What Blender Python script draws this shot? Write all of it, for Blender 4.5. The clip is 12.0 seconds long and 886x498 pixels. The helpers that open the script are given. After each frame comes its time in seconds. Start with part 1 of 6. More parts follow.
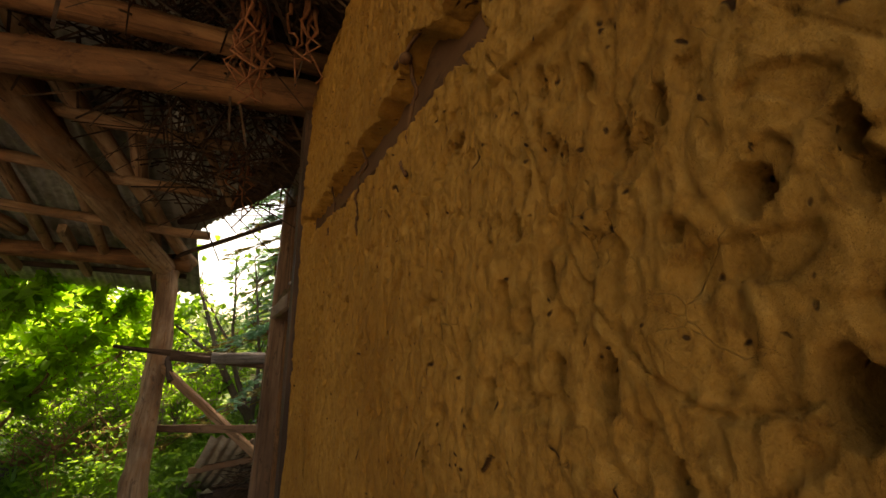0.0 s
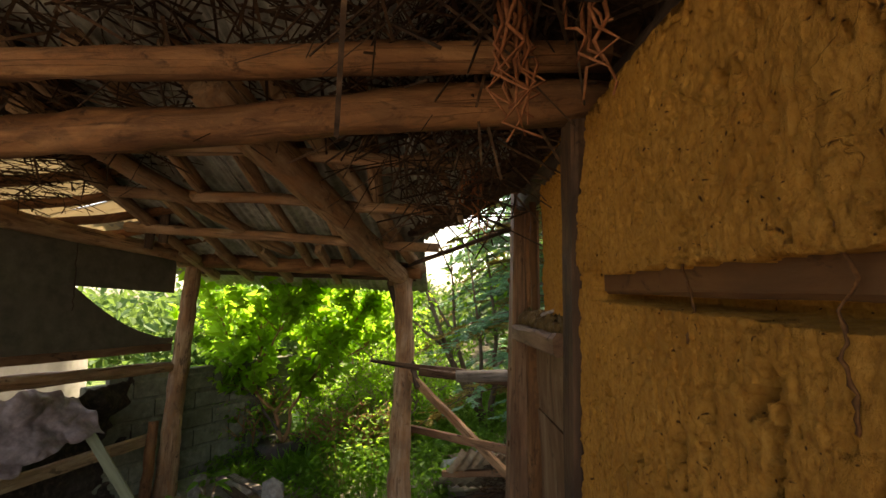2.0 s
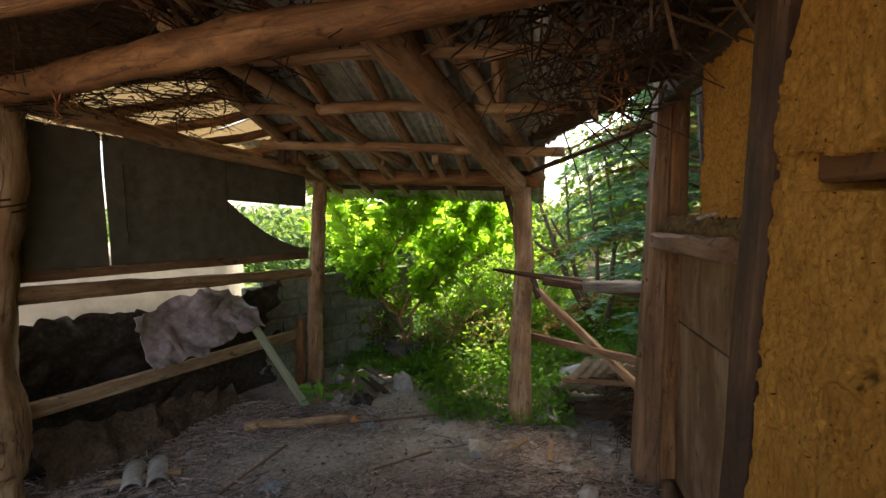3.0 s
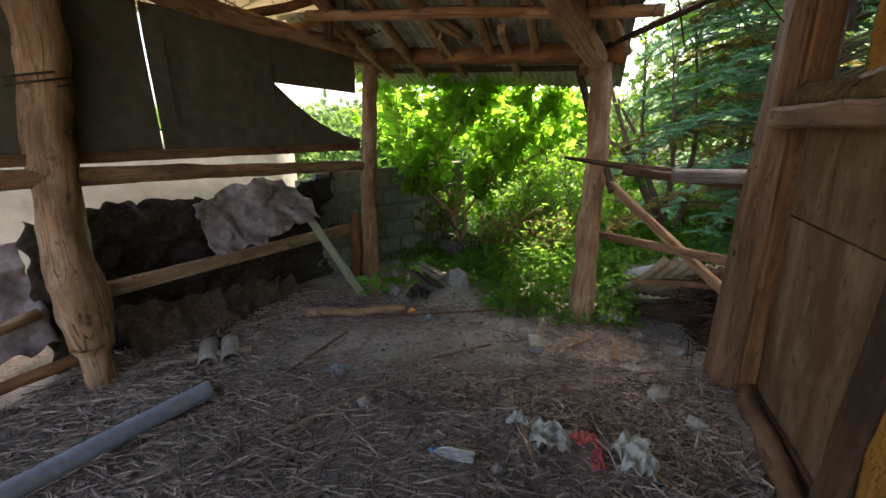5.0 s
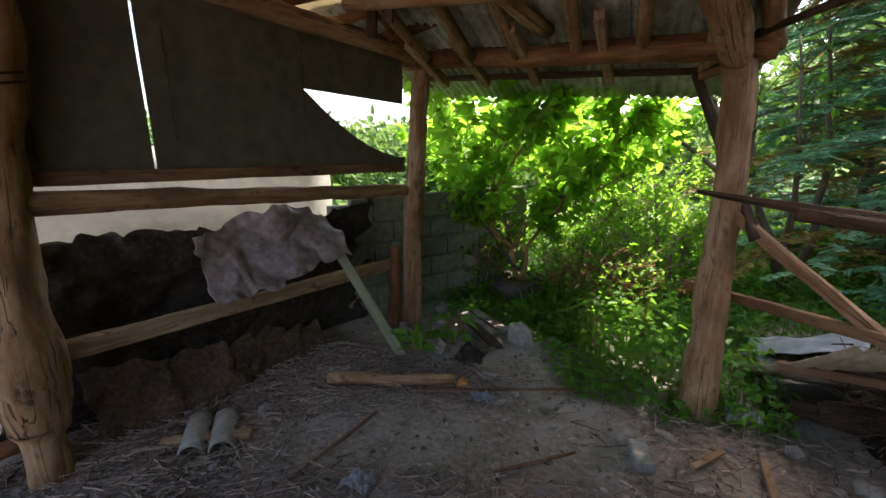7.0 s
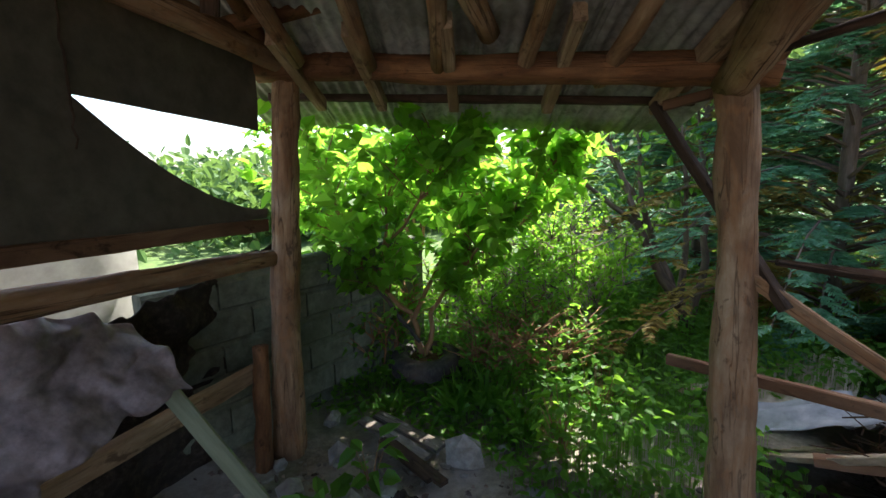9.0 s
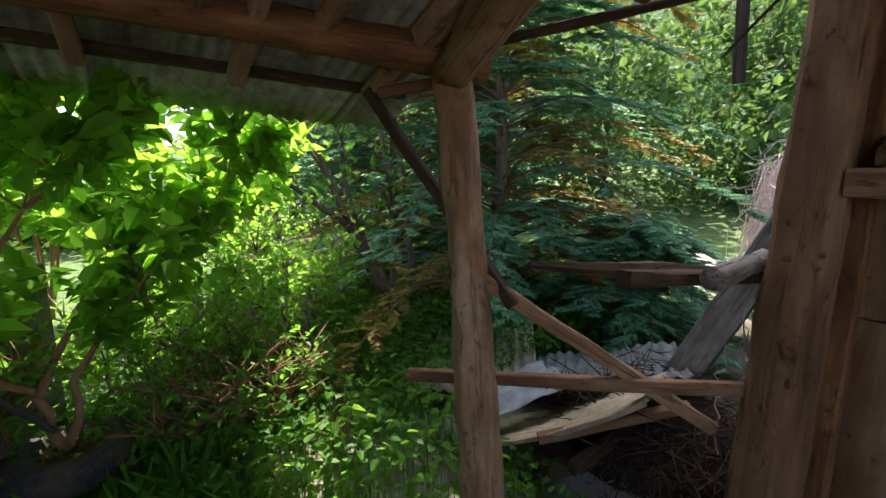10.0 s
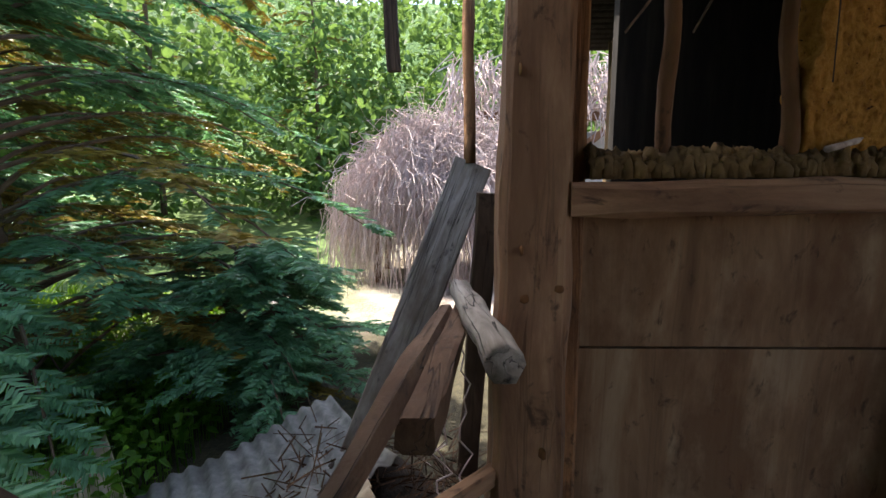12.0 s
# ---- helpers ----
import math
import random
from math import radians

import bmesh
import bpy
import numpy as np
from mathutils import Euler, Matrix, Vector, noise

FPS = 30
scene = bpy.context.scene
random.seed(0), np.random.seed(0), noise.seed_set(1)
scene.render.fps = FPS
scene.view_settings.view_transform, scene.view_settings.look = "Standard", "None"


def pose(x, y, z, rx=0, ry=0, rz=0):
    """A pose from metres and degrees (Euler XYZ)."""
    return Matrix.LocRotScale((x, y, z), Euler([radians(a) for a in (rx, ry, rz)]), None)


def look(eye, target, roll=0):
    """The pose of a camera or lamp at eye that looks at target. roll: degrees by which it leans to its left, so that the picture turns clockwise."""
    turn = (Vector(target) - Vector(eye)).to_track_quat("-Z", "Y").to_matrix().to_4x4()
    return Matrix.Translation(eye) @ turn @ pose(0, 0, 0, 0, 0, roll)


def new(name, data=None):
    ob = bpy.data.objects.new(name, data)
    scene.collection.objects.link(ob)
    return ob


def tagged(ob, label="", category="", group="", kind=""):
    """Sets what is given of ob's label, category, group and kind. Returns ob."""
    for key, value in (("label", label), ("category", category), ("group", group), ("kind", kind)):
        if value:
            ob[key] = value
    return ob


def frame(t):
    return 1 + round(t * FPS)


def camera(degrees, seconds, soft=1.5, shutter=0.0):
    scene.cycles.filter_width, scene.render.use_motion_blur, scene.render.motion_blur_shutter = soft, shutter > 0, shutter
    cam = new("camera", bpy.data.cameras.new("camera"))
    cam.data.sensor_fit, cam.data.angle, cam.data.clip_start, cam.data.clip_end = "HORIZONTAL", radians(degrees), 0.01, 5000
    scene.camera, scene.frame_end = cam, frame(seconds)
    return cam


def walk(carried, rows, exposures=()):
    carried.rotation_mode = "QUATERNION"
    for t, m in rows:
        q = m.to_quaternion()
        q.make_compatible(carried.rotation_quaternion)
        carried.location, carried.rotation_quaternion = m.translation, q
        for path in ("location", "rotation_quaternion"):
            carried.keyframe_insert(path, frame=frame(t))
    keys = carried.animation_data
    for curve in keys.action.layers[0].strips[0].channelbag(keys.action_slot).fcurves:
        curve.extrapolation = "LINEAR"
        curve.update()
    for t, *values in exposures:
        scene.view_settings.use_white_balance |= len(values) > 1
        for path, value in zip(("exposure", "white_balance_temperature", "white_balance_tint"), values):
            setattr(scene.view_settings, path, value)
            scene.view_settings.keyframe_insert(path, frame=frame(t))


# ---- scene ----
cam = camera(90.2, 12.0)
PATH = [
    (0, (0.385, 0.157, 1.407), (1.218, 1.93, 1.811), -0.3),
    (0.5, (0.331, 0.307, 1.556), (0.919, 2.184, 1.918), 0.3),
    (1, (0.278, 0.474, 1.691), (0.672, 2.409, 2.009), -0.2),
    (1.5, (0.215, 0.579, 1.777), (0.425, 2.546, 2.071), -0.6),
    (2, (0.118, 0.636, 1.836), (0.153, 2.623, 2.067), -0.9),
    (2.5, (0.016, 0.681, 1.824), (-0.199, 2.668, 1.892), -1.0),
    (3, (-0.058, 0.726, 1.778), (-0.475, 2.677, 1.643), -1.4),
    (3.5, (-0.073, 0.73, 1.756), (-0.59, 2.646, 1.504), -1.8),
    (3.7, (-0.068, 0.737, 1.737), (-0.608, 2.637, 1.427), -1.7),
    (5.3, (-0.283, 1.003, 1.603), (-0.923, 2.81, 1.033), -1.2),
    (5.5, (-0.311, 1.073, 1.595), (-0.989, 2.864, 1.017), -1.2),
    (6, (-0.365, 1.362, 1.61), (-1.101, 3.137, 1.055), -1.5),
    (6.5, (-0.435, 1.558, 1.616), (-1.198, 3.335, 1.105), -1.3),
    (7, (-0.661, 1.743, 1.614), (-1.449, 3.522, 1.149), -0.7),
    (7.2, (-0.778, 1.843, 1.637), (-1.59, 3.621, 1.214), -0.9),
    (8.8, (-1.427, 2.606, 1.661), (-1.764, 4.553, 1.351), -1.2),
    (9, (-1.434, 2.714, 1.682), (-1.525, 4.683, 1.349), -1.1),
    (9.5, (-1.47, 3.041, 1.679), (-0.734, 4.873, 1.359), -0.2),
    (10, (-1.373, 3.274, 1.655), (-0.229, 4.878, 1.312), -0.2),
    (10.5, (-1.137, 3.605, 1.609), (0.42, 4.819, 1.293), 0.5),
    (11, (-0.932, 3.831, 1.632), (0.914, 4.531, 1.309), 0.6),
    (11.5, (-0.763, 4.002, 1.668), (1.2, 4.221, 1.352), 0.4),
    (12, (-0.625, 4.05, 1.673), (1.35, 4.106, 1.363), -0.4),
]
walk(cam, [(t, look(eye, target, roll)) for t, eye, target, roll in PATH],
     exposures=((0.0, 1.9, 10200, 15), (1.5, 2.1, 9300, 14), (2.5, 2.4, 8300, 13), (3.2, 2.5, 7600, 12), (5.5, 2.5, 7100, 11), (6.5, 2.3, 6900, 11), (9.0, 2.2, 6100, 10), (10.3, 1.98, 6400, 11), (12.0, 2.12, 6500, 11)))

# ---- light ----
SUN_FROM = Vector((0.238, 0.435, 0.868)).normalized()
sun_data = bpy.data.lights.new("sun", "SUN")
sun_data.energy, sun_data.angle, sun_data.color = 4.2, radians(0.6), (1.0, 0.93, 0.82)
sun = new("sun", sun_data)
sun.matrix_world = look(SUN_FROM * 30, (0, 0, 0))
world = bpy.data.worlds.new("sky")
scene.world = world
world.use_nodes = True
wt = world.node_tree
sky = wt.nodes.new("ShaderNodeTexSky")
sky.sky_type, sky.sun_disc = "NISHITA", False
sky.sun_elevation = math.asin(SUN_FROM.z)
sky.sun_rotation = math.atan2(SUN_FROM.x, SUN_FROM.y)
sky.dust_density, sky.air_density = 3.0, 1.0
wt.links.new(sky.outputs["Color"], wt.nodes["Background"].inputs["Color"])
wt.nodes["Background"].inputs["Strength"].default_value = 0.15

# ---- materials ----
def node_mat(name):
    m = bpy.data.materials.new(name)
    m.use_nodes = True
    nt = m.node_tree
    return m, nt, nt.nodes["Principled BSDF"]


def ramp(nt, source, stops):
    r = nt.nodes.new("ShaderNodeValToRGB")
    el = r.color_ramp.elements
    while len(el) < len(stops):
        el.new(0.5)
    for e, (p, c) in zip(el, stops):
        e.position, e.color = p, (*c, 1)
    nt.links.new(source, r.inputs[0])
    return r.outputs[0]


def tex(nt, vec, scale, detail=6, rough=0.6, stretch=(1, 1, 1), distort=0.0):
    mp = nt.nodes.new("ShaderNodeMapping")
    mp.inputs["Scale"].default_value = stretch
    nt.links.new(vec, mp.inputs["Vector"])
    n = nt.nodes.new("ShaderNodeTexNoise")
    n.inputs["Scale"].default_value, n.inputs["Detail"].default_value = scale, detail
    n.inputs["Roughness"].default_value, n.inputs["Distortion"].default_value = rough, distort
    nt.links.new(mp.outputs[0], n.inputs["Vector"])
    return n.outputs[0]


def mixc(nt, a, b, fac, mode="MIX"):
    x = nt.nodes.new("ShaderNodeMix")
    x.data_type, x.blend_type = "RGBA", mode
    for sock, v in ((x.inputs[0], fac), (x.inputs[6], a), (x.inputs[7], b)):
        if isinstance(v, (int, float)):
            sock.default_value = v
        elif isinstance(v, tuple):
            sock.default_value = (*v, 1)
        else:
            nt.links.new(v, sock)
    return x.outputs[2]


def bump(nt, bsdf, height, strength, dist):
    b = nt.nodes.new("ShaderNodeBump")
    b.inputs["Strength"].default_value, b.inputs["Distance"].default_value = strength, dist
    nt.links.new(height, b.inputs["Height"])
    nt.links.new(b.outputs[0], bsdf.inputs["Normal"])


def surface(name, dark, mid, light, scale=6.0, big=1.2, stain=(0.1, 0.08, 0.06), stain_amount=0.5, rough=0.9,
            bump_size=0.004, stretch=(1, 1, 1), attr="", metallic=0.0, vary=0.0, distort=0.0):
    """A worn surface: fine grain, broad stains and relief at real size."""
    m, nt, bsdf = node_mat(name)
    if attr:
        src = nt.nodes.new("ShaderNodeAttribute")
        src.attribute_name = attr
        vec = src.outputs["Vector"]
    else:
        vec = nt.nodes.new("ShaderNodeNewGeometry").outputs["Position"]
    fine = tex(nt, vec, scale, 8, 0.65, stretch, distort)
    broad = tex(nt, vec, big, 5, 0.6, tuple((s + 1) / 2 for s in stretch))
    col = ramp(nt, fine, ((0.28, dark), (0.5, mid), (0.74, light)))
    mask = ramp(nt, broad, ((0.45, (0, 0, 0)), (0.68, (stain_amount,) * 3)))
    col = mixc(nt, col, stain, mask)
    if vary:
        info = nt.nodes.new("ShaderNodeNewGeometry")
        tint = ramp(nt, info.outputs["Random Per Island"], ((0.0, (1 - vary,) * 3), (1.0, (1, 1, 1))))
        col = mixc(nt, col, tint, 1.0, "MULTIPLY")
    nt.links.new(col, bsdf.inputs["Base Color"])
    bsdf.inputs["Roughness"].default_value, bsdf.inputs["Metallic"].default_value = rough, metallic
    bsdf.inputs["Specular IOR Level"].default_value = 0.25
    bump(nt, bsdf, fine, 0.9, bump_size)
    return m


def wood(name, dark, mid, light, stain, scale=24, checks=0.75, blotch=0.75, relief=0.008, rough=0.82, bark=0.0):
    """Weathered wood along the grain coordinate: streaks, drying checks, dark blotches, bark scraps and small knots."""
    m, nt, bsdf = node_mat(name)
    src = nt.nodes.new("ShaderNodeAttribute")
    src.attribute_name = "grain"
    vec = src.outputs["Vector"]
    streak = tex(nt, vec, scale * 0.7, 7, 0.62, (1, 1, 0.16), 0.6)
    fibre = tex(nt, vec, scale * 5, 5, 0.7, (1, 1, 0.05))
    broad = tex(nt, vec, 4.2, 6, 0.62, (1, 1, 0.5))
    patch = tex(nt, vec, 15.0, 6, 0.66, (1, 1, 0.55), 0.5)
    check = tex(nt, vec, scale * 0.8, 3, 0.5, (1, 1, 0.03), 0.6)
    col = ramp(nt, streak, ((0.25, dark), (0.48, mid), (0.8, light)))
    col = mixc(nt, col, light, ramp(nt, fibre, ((0.55, (0, 0, 0)), (0.85, (0.4,) * 3))))
    col = mixc(nt, col, stain, ramp(nt, broad, ((0.44, (0, 0, 0)), (0.6, (blotch,) * 3))))
    col = mixc(nt, col, tuple(c * 0.45 for c in dark), ramp(nt, patch, ((0.58, (0, 0, 0)), (0.68, (0.75,) * 3))))
    if bark:
        scrap = ramp(nt, tex(nt, vec, 9.0, 7, 0.7, (1, 1, 0.4), 0.8), ((0.52, (0, 0, 0)), (0.56, (bark,) * 3)))
        col = mixc(nt, col, (0.34, 0.145, 0.05), scrap)
    slit = ramp(nt, check, ((0.484, (0, 0, 0)), (0.497, (1, 1, 1)), (0.503, (1, 1, 1)), (0.516, (0, 0, 0))))
    slit = mixc(nt, slit, ramp(nt, broad, ((0.35, (checks,) * 3), (0.6, (checks * 0.25,) * 3))), 1.0, "MULTIPLY")
    col = mixc(nt, col, tuple(c * 0.25 for c in dark), slit)
    nt.links.new(col, bsdf.inputs["Base Color"])
    bsdf.inputs["Roughness"].default_value, bsdf.inputs["Specular IOR Level"].default_value = rough, 0.25
    b1 = nt.nodes.new("ShaderNodeBump")
    b1.inputs["Strength"].default_value, b1.inputs["Distance"].default_value = 1.0, relief
    nt.links.new(mixc(nt, streak, patch, 0.6), b1.inputs["Height"])
    b2 = nt.nodes.new("ShaderNodeBump")
    b2.invert = True
    b2.inputs["Strength"].default_value, b2.inputs["Distance"].default_value = 1.0, 0.006
    nt.links.new(slit, b2.inputs["Height"])
    nt.links.new(b1.outputs[0], b2.inputs["Normal"])
    nt.links.new(b2.outputs[0], bsdf.inputs["Normal"])
    return m


LOG = wood("stripped_log", (0.035, 0.013, 0.005), (0.165, 0.074, 0.03), (0.36, 0.19, 0.083), (0.075, 0.034, 0.015), 20, 0.5, 0.6, 0.018, 0.82, 0.18)
POST = wood("weathered_post", (0.10, 0.05, 0.025), (0.31, 0.185, 0.10), (0.52, 0.37, 0.235), (0.13, 0.065, 0.032), 20, 0.9, 0.65, 0.013, 0.82, 0.25)
TIMBER = wood("grey_timber", (0.065, 0.031, 0.016), (0.175, 0.092, 0.049), (0.29, 0.175, 0.10), (0.095, 0.046, 0.023), 16, 0.5, 0.6, 0.009)
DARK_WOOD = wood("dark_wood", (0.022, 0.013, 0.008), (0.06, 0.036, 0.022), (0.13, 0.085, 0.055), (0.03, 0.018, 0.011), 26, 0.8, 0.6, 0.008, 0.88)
PALE_BOARD = wood("pale_board", (0.17, 0.10, 0.055), (0.33, 0.22, 0.13), (0.47, 0.36, 0.24), (0.17, 0.10, 0.05), 28, 0.7, 0.6, 0.006)
TWIG = surface("dry_twig", (0.15, 0.10, 0.075), (0.46, 0.34, 0.275), (0.72, 0.59, 0.50), 30, 2, (0.10, 0.07, 0.05), 0.4, 0.9, 0.002, vary=0.85)
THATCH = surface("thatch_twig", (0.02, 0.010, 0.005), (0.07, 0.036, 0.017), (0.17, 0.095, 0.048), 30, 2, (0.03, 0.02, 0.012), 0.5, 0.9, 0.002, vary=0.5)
def mud_material():
    """Ochre earth daub: grain, damp stains, fine cracks and vertical finger marks."""
    m, nt, bsdf = node_mat("mud_plaster")
    pos = nt.nodes.new("ShaderNodeNewGeometry").outputs["Position"]
    lumps = tex(nt, pos, 60, 8, 0.66, (1, 1, 0.7))
    grit = tex(nt, pos, 150, 6, 0.75)
    stain = tex(nt, pos, 2.4, 6, 0.6)
    col = ramp(nt, lumps, ((0.28, (0.215, 0.092, 0.015)), (0.5, (0.39, 0.182, 0.034)), (0.74, (0.50, 0.255, 0.058))))
    col = mixc(nt, col, (0.27, 0.11, 0.017), ramp(nt, stain, ((0.42, (0, 0, 0)), (0.66, (0.75, 0.75, 0.75)))))
    col = mixc(nt, col, (0.50, 0.27, 0.075), ramp(nt, grit, ((0.60, (0, 0, 0)), (0.75, (0.6, 0.6, 0.6)))))
    vor = nt.nodes.new("ShaderNodeTexVoronoi")
    vor.feature = "DISTANCE_TO_EDGE"
    vor.inputs["Scale"].default_value = 13
    warp = nt.nodes.new("ShaderNodeVectorMath")
    warp.operation = "MULTIPLY_ADD"
    wn = nt.nodes.new("ShaderNodeTexNoise")
    wn.inputs["Scale"].default_value = 9
    nt.links.new(pos, wn.inputs["Vector"])
    nt.links.new(wn.outputs["Color"], warp.inputs[0])
    warp.inputs[1].default_value = (0.16, 0.16, 0.16)
    nt.links.new(pos, warp.inputs[2])
    nt.links.new(warp.outputs[0], vor.inputs["Vector"])
    crack = ramp(nt, vor.outputs["Distance"], ((0.0, (0.5, 0.5, 0.5)), (0.012, (0, 0, 0))))
    patch = ramp(nt, tex(nt, pos, 4.0, 3), ((0.56, (0, 0, 0)), (0.70, (1, 1, 1))))
    crack = mixc(nt, crack, patch, 1.0, "MULTIPLY")
    col = mixc(nt, col, (0.10, 0.042, 0.009), crack)
    hole = nt.nodes.new("ShaderNodeTexVoronoi")
    hole.inputs["Scale"].default_value = 48
    nt.links.new(warp.outputs[0], hole.inputs["Vector"])
    pit = ramp(nt, hole.outputs["Distance"], ((0.10, (1, 1, 1)), (0.20, (0, 0, 0))))
    some = nt.nodes.new("ShaderNodeSeparateXYZ")
    nt.links.new(hole.outputs["Color"], some.inputs[0])
    pit = mixc(nt, pit, ramp(nt, some.outputs[0], ((0.62, (0, 0, 0)), (0.66, (1, 1, 1)))), 1.0, "MULTIPLY")
    # Shade inside the pits is put into the colour, besides the relief below.
    col = mixc(nt, col, (0.07, 0.028, 0.006), pit)
    crack = mixc(nt, crack, pit, 1.0, "ADD")
    nt.links.new(col, bsdf.inputs["Base Color"])
    bsdf.inputs["Roughness"].default_value, bsdf.inputs["Specular IOR Level"].default_value = 0.95, 0.15
    b1 = nt.nodes.new("ShaderNodeBump")
    b1.inputs["Strength"].default_value, b1.inputs["Distance"].default_value = 1.0, 0.012
    nt.links.new(lumps, b1.inputs["Height"])
    b2 = nt.nodes.new("ShaderNodeBump")
    b2.inputs["Strength"].default_value, b2.inputs["Distance"].default_value = 0.9, 0.006
    nt.links.new(grit, b2.inputs["Height"])
    nt.links.new(b1.outputs[0], b2.inputs["Normal"])
    b3 = nt.nodes.new("ShaderNodeBump")
    b3.invert = True
    b3.inputs["Strength"].default_value, b3.inputs["Distance"].default_value = 0.9, 0.010
    nt.links.new(crack, b3.inputs["Height"])
    nt.links.new(b2.outputs[0], b3.inputs["Normal"])
    nt.links.new(b3.outputs[0], bsdf.inputs["Normal"])
    return m


MUD = mud_material()
# Near-black colour that stands for the darkness inside the ruined room.
ROOM_SHADE = surface("room_shade", (0.006, 0.005, 0.004), (0.014, 0.011, 0.009), (0.03, 0.024, 0.019), 20, 3, (0.01, 0.008, 0.006), 0.5, 0.9, 0.004, (1, 1, 0.1))
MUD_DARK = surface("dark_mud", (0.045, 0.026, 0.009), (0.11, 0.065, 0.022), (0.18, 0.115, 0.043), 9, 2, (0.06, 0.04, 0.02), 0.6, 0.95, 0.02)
ROOF = surface("roof_sheet", (0.18, 0.185, 0.16), (0.38, 0.385, 0.335), (0.54, 0.54, 0.475), 12, 1.8, (0.11, 0.085, 0.06), 0.8, 0.75, 0.003)
TIN_WHITE = surface("white_tin", (0.14, 0.15, 0.165), (0.22, 0.235, 0.255), (0.31, 0.32, 0.34), 14, 2, (0.3, 0.29, 0.27), 0.5, 0.5, 0.002)
PANEL = wood("stained_plywood", (0.07, 0.034, 0.015), (0.175, 0.098, 0.05), (0.30, 0.215, 0.135), (0.095, 0.042, 0.017), 9, 0.12, 0.8, 0.003)
BOARD = surface("fibre_board", (0.06, 0.054, 0.038), (0.098, 0.088, 0.062), (0.135, 0.12, 0.088), 9, 1.2, (0.09, 0.08, 0.06), 0.5, 0.85, 0.002)
PALE_WALL = surface("pale_render", (0.26, 0.25, 0.23), (0.35, 0.34, 0.32), (0.44, 0.43, 0.40), 6, 1.2, (0.26, 0.24, 0.21), 0.6, 0.9, 0.004)
CONCRETE = surface("concrete_block", (0.09, 0.095, 0.065), (0.155, 0.16, 0.115), (0.23, 0.23, 0.175), 18, 2, (0.07, 0.085, 0.045), 0.8, 0.95, 0.005)
CLOTH = surface("mauve_tarpaulin", (0.13, 0.10, 0.097), (0.25, 0.195, 0.19), (0.37, 0.30, 0.30), 16, 5, (0.09, 0.065, 0.055), 0.75, 0.7, 0.006)
BLACK_CLOTH = surface("black_cover", (0.010, 0.008, 0.006), (0.032, 0.023, 0.017), (0.10, 0.072, 0.052), 25, 4, (0.06, 0.05, 0.04), 0.5, 0.8, 0.006)
STONE = surface("grey_stone", (0.16, 0.145, 0.125), (0.27, 0.25, 0.22), (0.38, 0.36, 0.32), 22, 5, (0.15, 0.12, 0.09), 0.6, 0.9, 0.008)
RUBBER = surface("old_rubber", (0.02, 0.018, 0.016), (0.045, 0.04, 0.036), (0.10, 0.085, 0.075), 25, 4, (0.12, 0.08, 0.06), 0.6, 0.75, 0.004)
PIPE = surface("grey_plastic", (0.13, 0.15, 0.17), (0.18, 0.20, 0.225), (0.23, 0.255, 0.28), 20, 3, (0.15, 0.13, 0.11), 0.5, 0.45, 0.001)
BARK = surface("bark", (0.05, 0.035, 0.025), (0.11, 0.075, 0.05), (0.2, 0.14, 0.10), 24, 3, (0.09, 0.08, 0.05), 0.4, 0.9, 0.008, (1, 1, 0.2), "grain")
STEM = surface("brown_stem", (0.14, 0.07, 0.03), (0.27, 0.145, 0.07), (0.38, 0.22, 0.12), 24, 3, (0.12, 0.08, 0.04), 0.4, 0.8, 0.003, (1, 1, 0.2), "grain")
GREY_WOOD = wood("silvered_wood", (0.075, 0.062, 0.05), (0.19, 0.165, 0.14), (0.36, 0.33, 0.29), (0.10, 0.072, 0.05), 30, 1.0, 0.7, 0.010)
VINE = surface("dry_vine", (0.34, 0.26, 0.245), (0.56, 0.455, 0.44), (0.72, 0.63, 0.61), 8, 1, (0.22, 0.16, 0.13), 0.4, 0.9, 0.002, vary=0.4)


def leaf_mat(name, dark, light, glow, rough=0.5, through_share=0.45):
    """Leaf: diffuse face with light coming through it, colour varied leaf by leaf."""
    m, nt, bsdf = node_mat(name)
    geo = nt.nodes.new("ShaderNodeNewGeometry")
    col = ramp(nt, geo.outputs["Random Per Island"], ((0.0, dark), (1.0, light)))
    spots = tex(nt, geo.outputs["Position"], 14, 4)
    col = mixc(nt, col, dark, ramp(nt, spots, ((0.5, (0, 0, 0)), (0.75, (0.5, 0.5, 0.5)))))
    nt.links.new(col, bsdf.inputs["Base Color"])
    bsdf.inputs["Roughness"].default_value = rough
    bsdf.inputs["Specular IOR Level"].default_value = 0.3
    tr = nt.nodes.new("ShaderNodeBsdfTranslucent")
    nt.links.new(mixc(nt, col, glow, 0.6), tr.inputs["Color"])
    ms = nt.nodes.new("ShaderNodeMixShader")
    ms.inputs[0].default_value = through_share
    nt.links.new(bsdf.outputs[0], ms.inputs[1])
    nt.links.new(tr.outputs[0], ms.inputs[2])
    nt.links.new(ms.outputs[0], nt.nodes["Material Output"].inputs["Surface"])
    return m


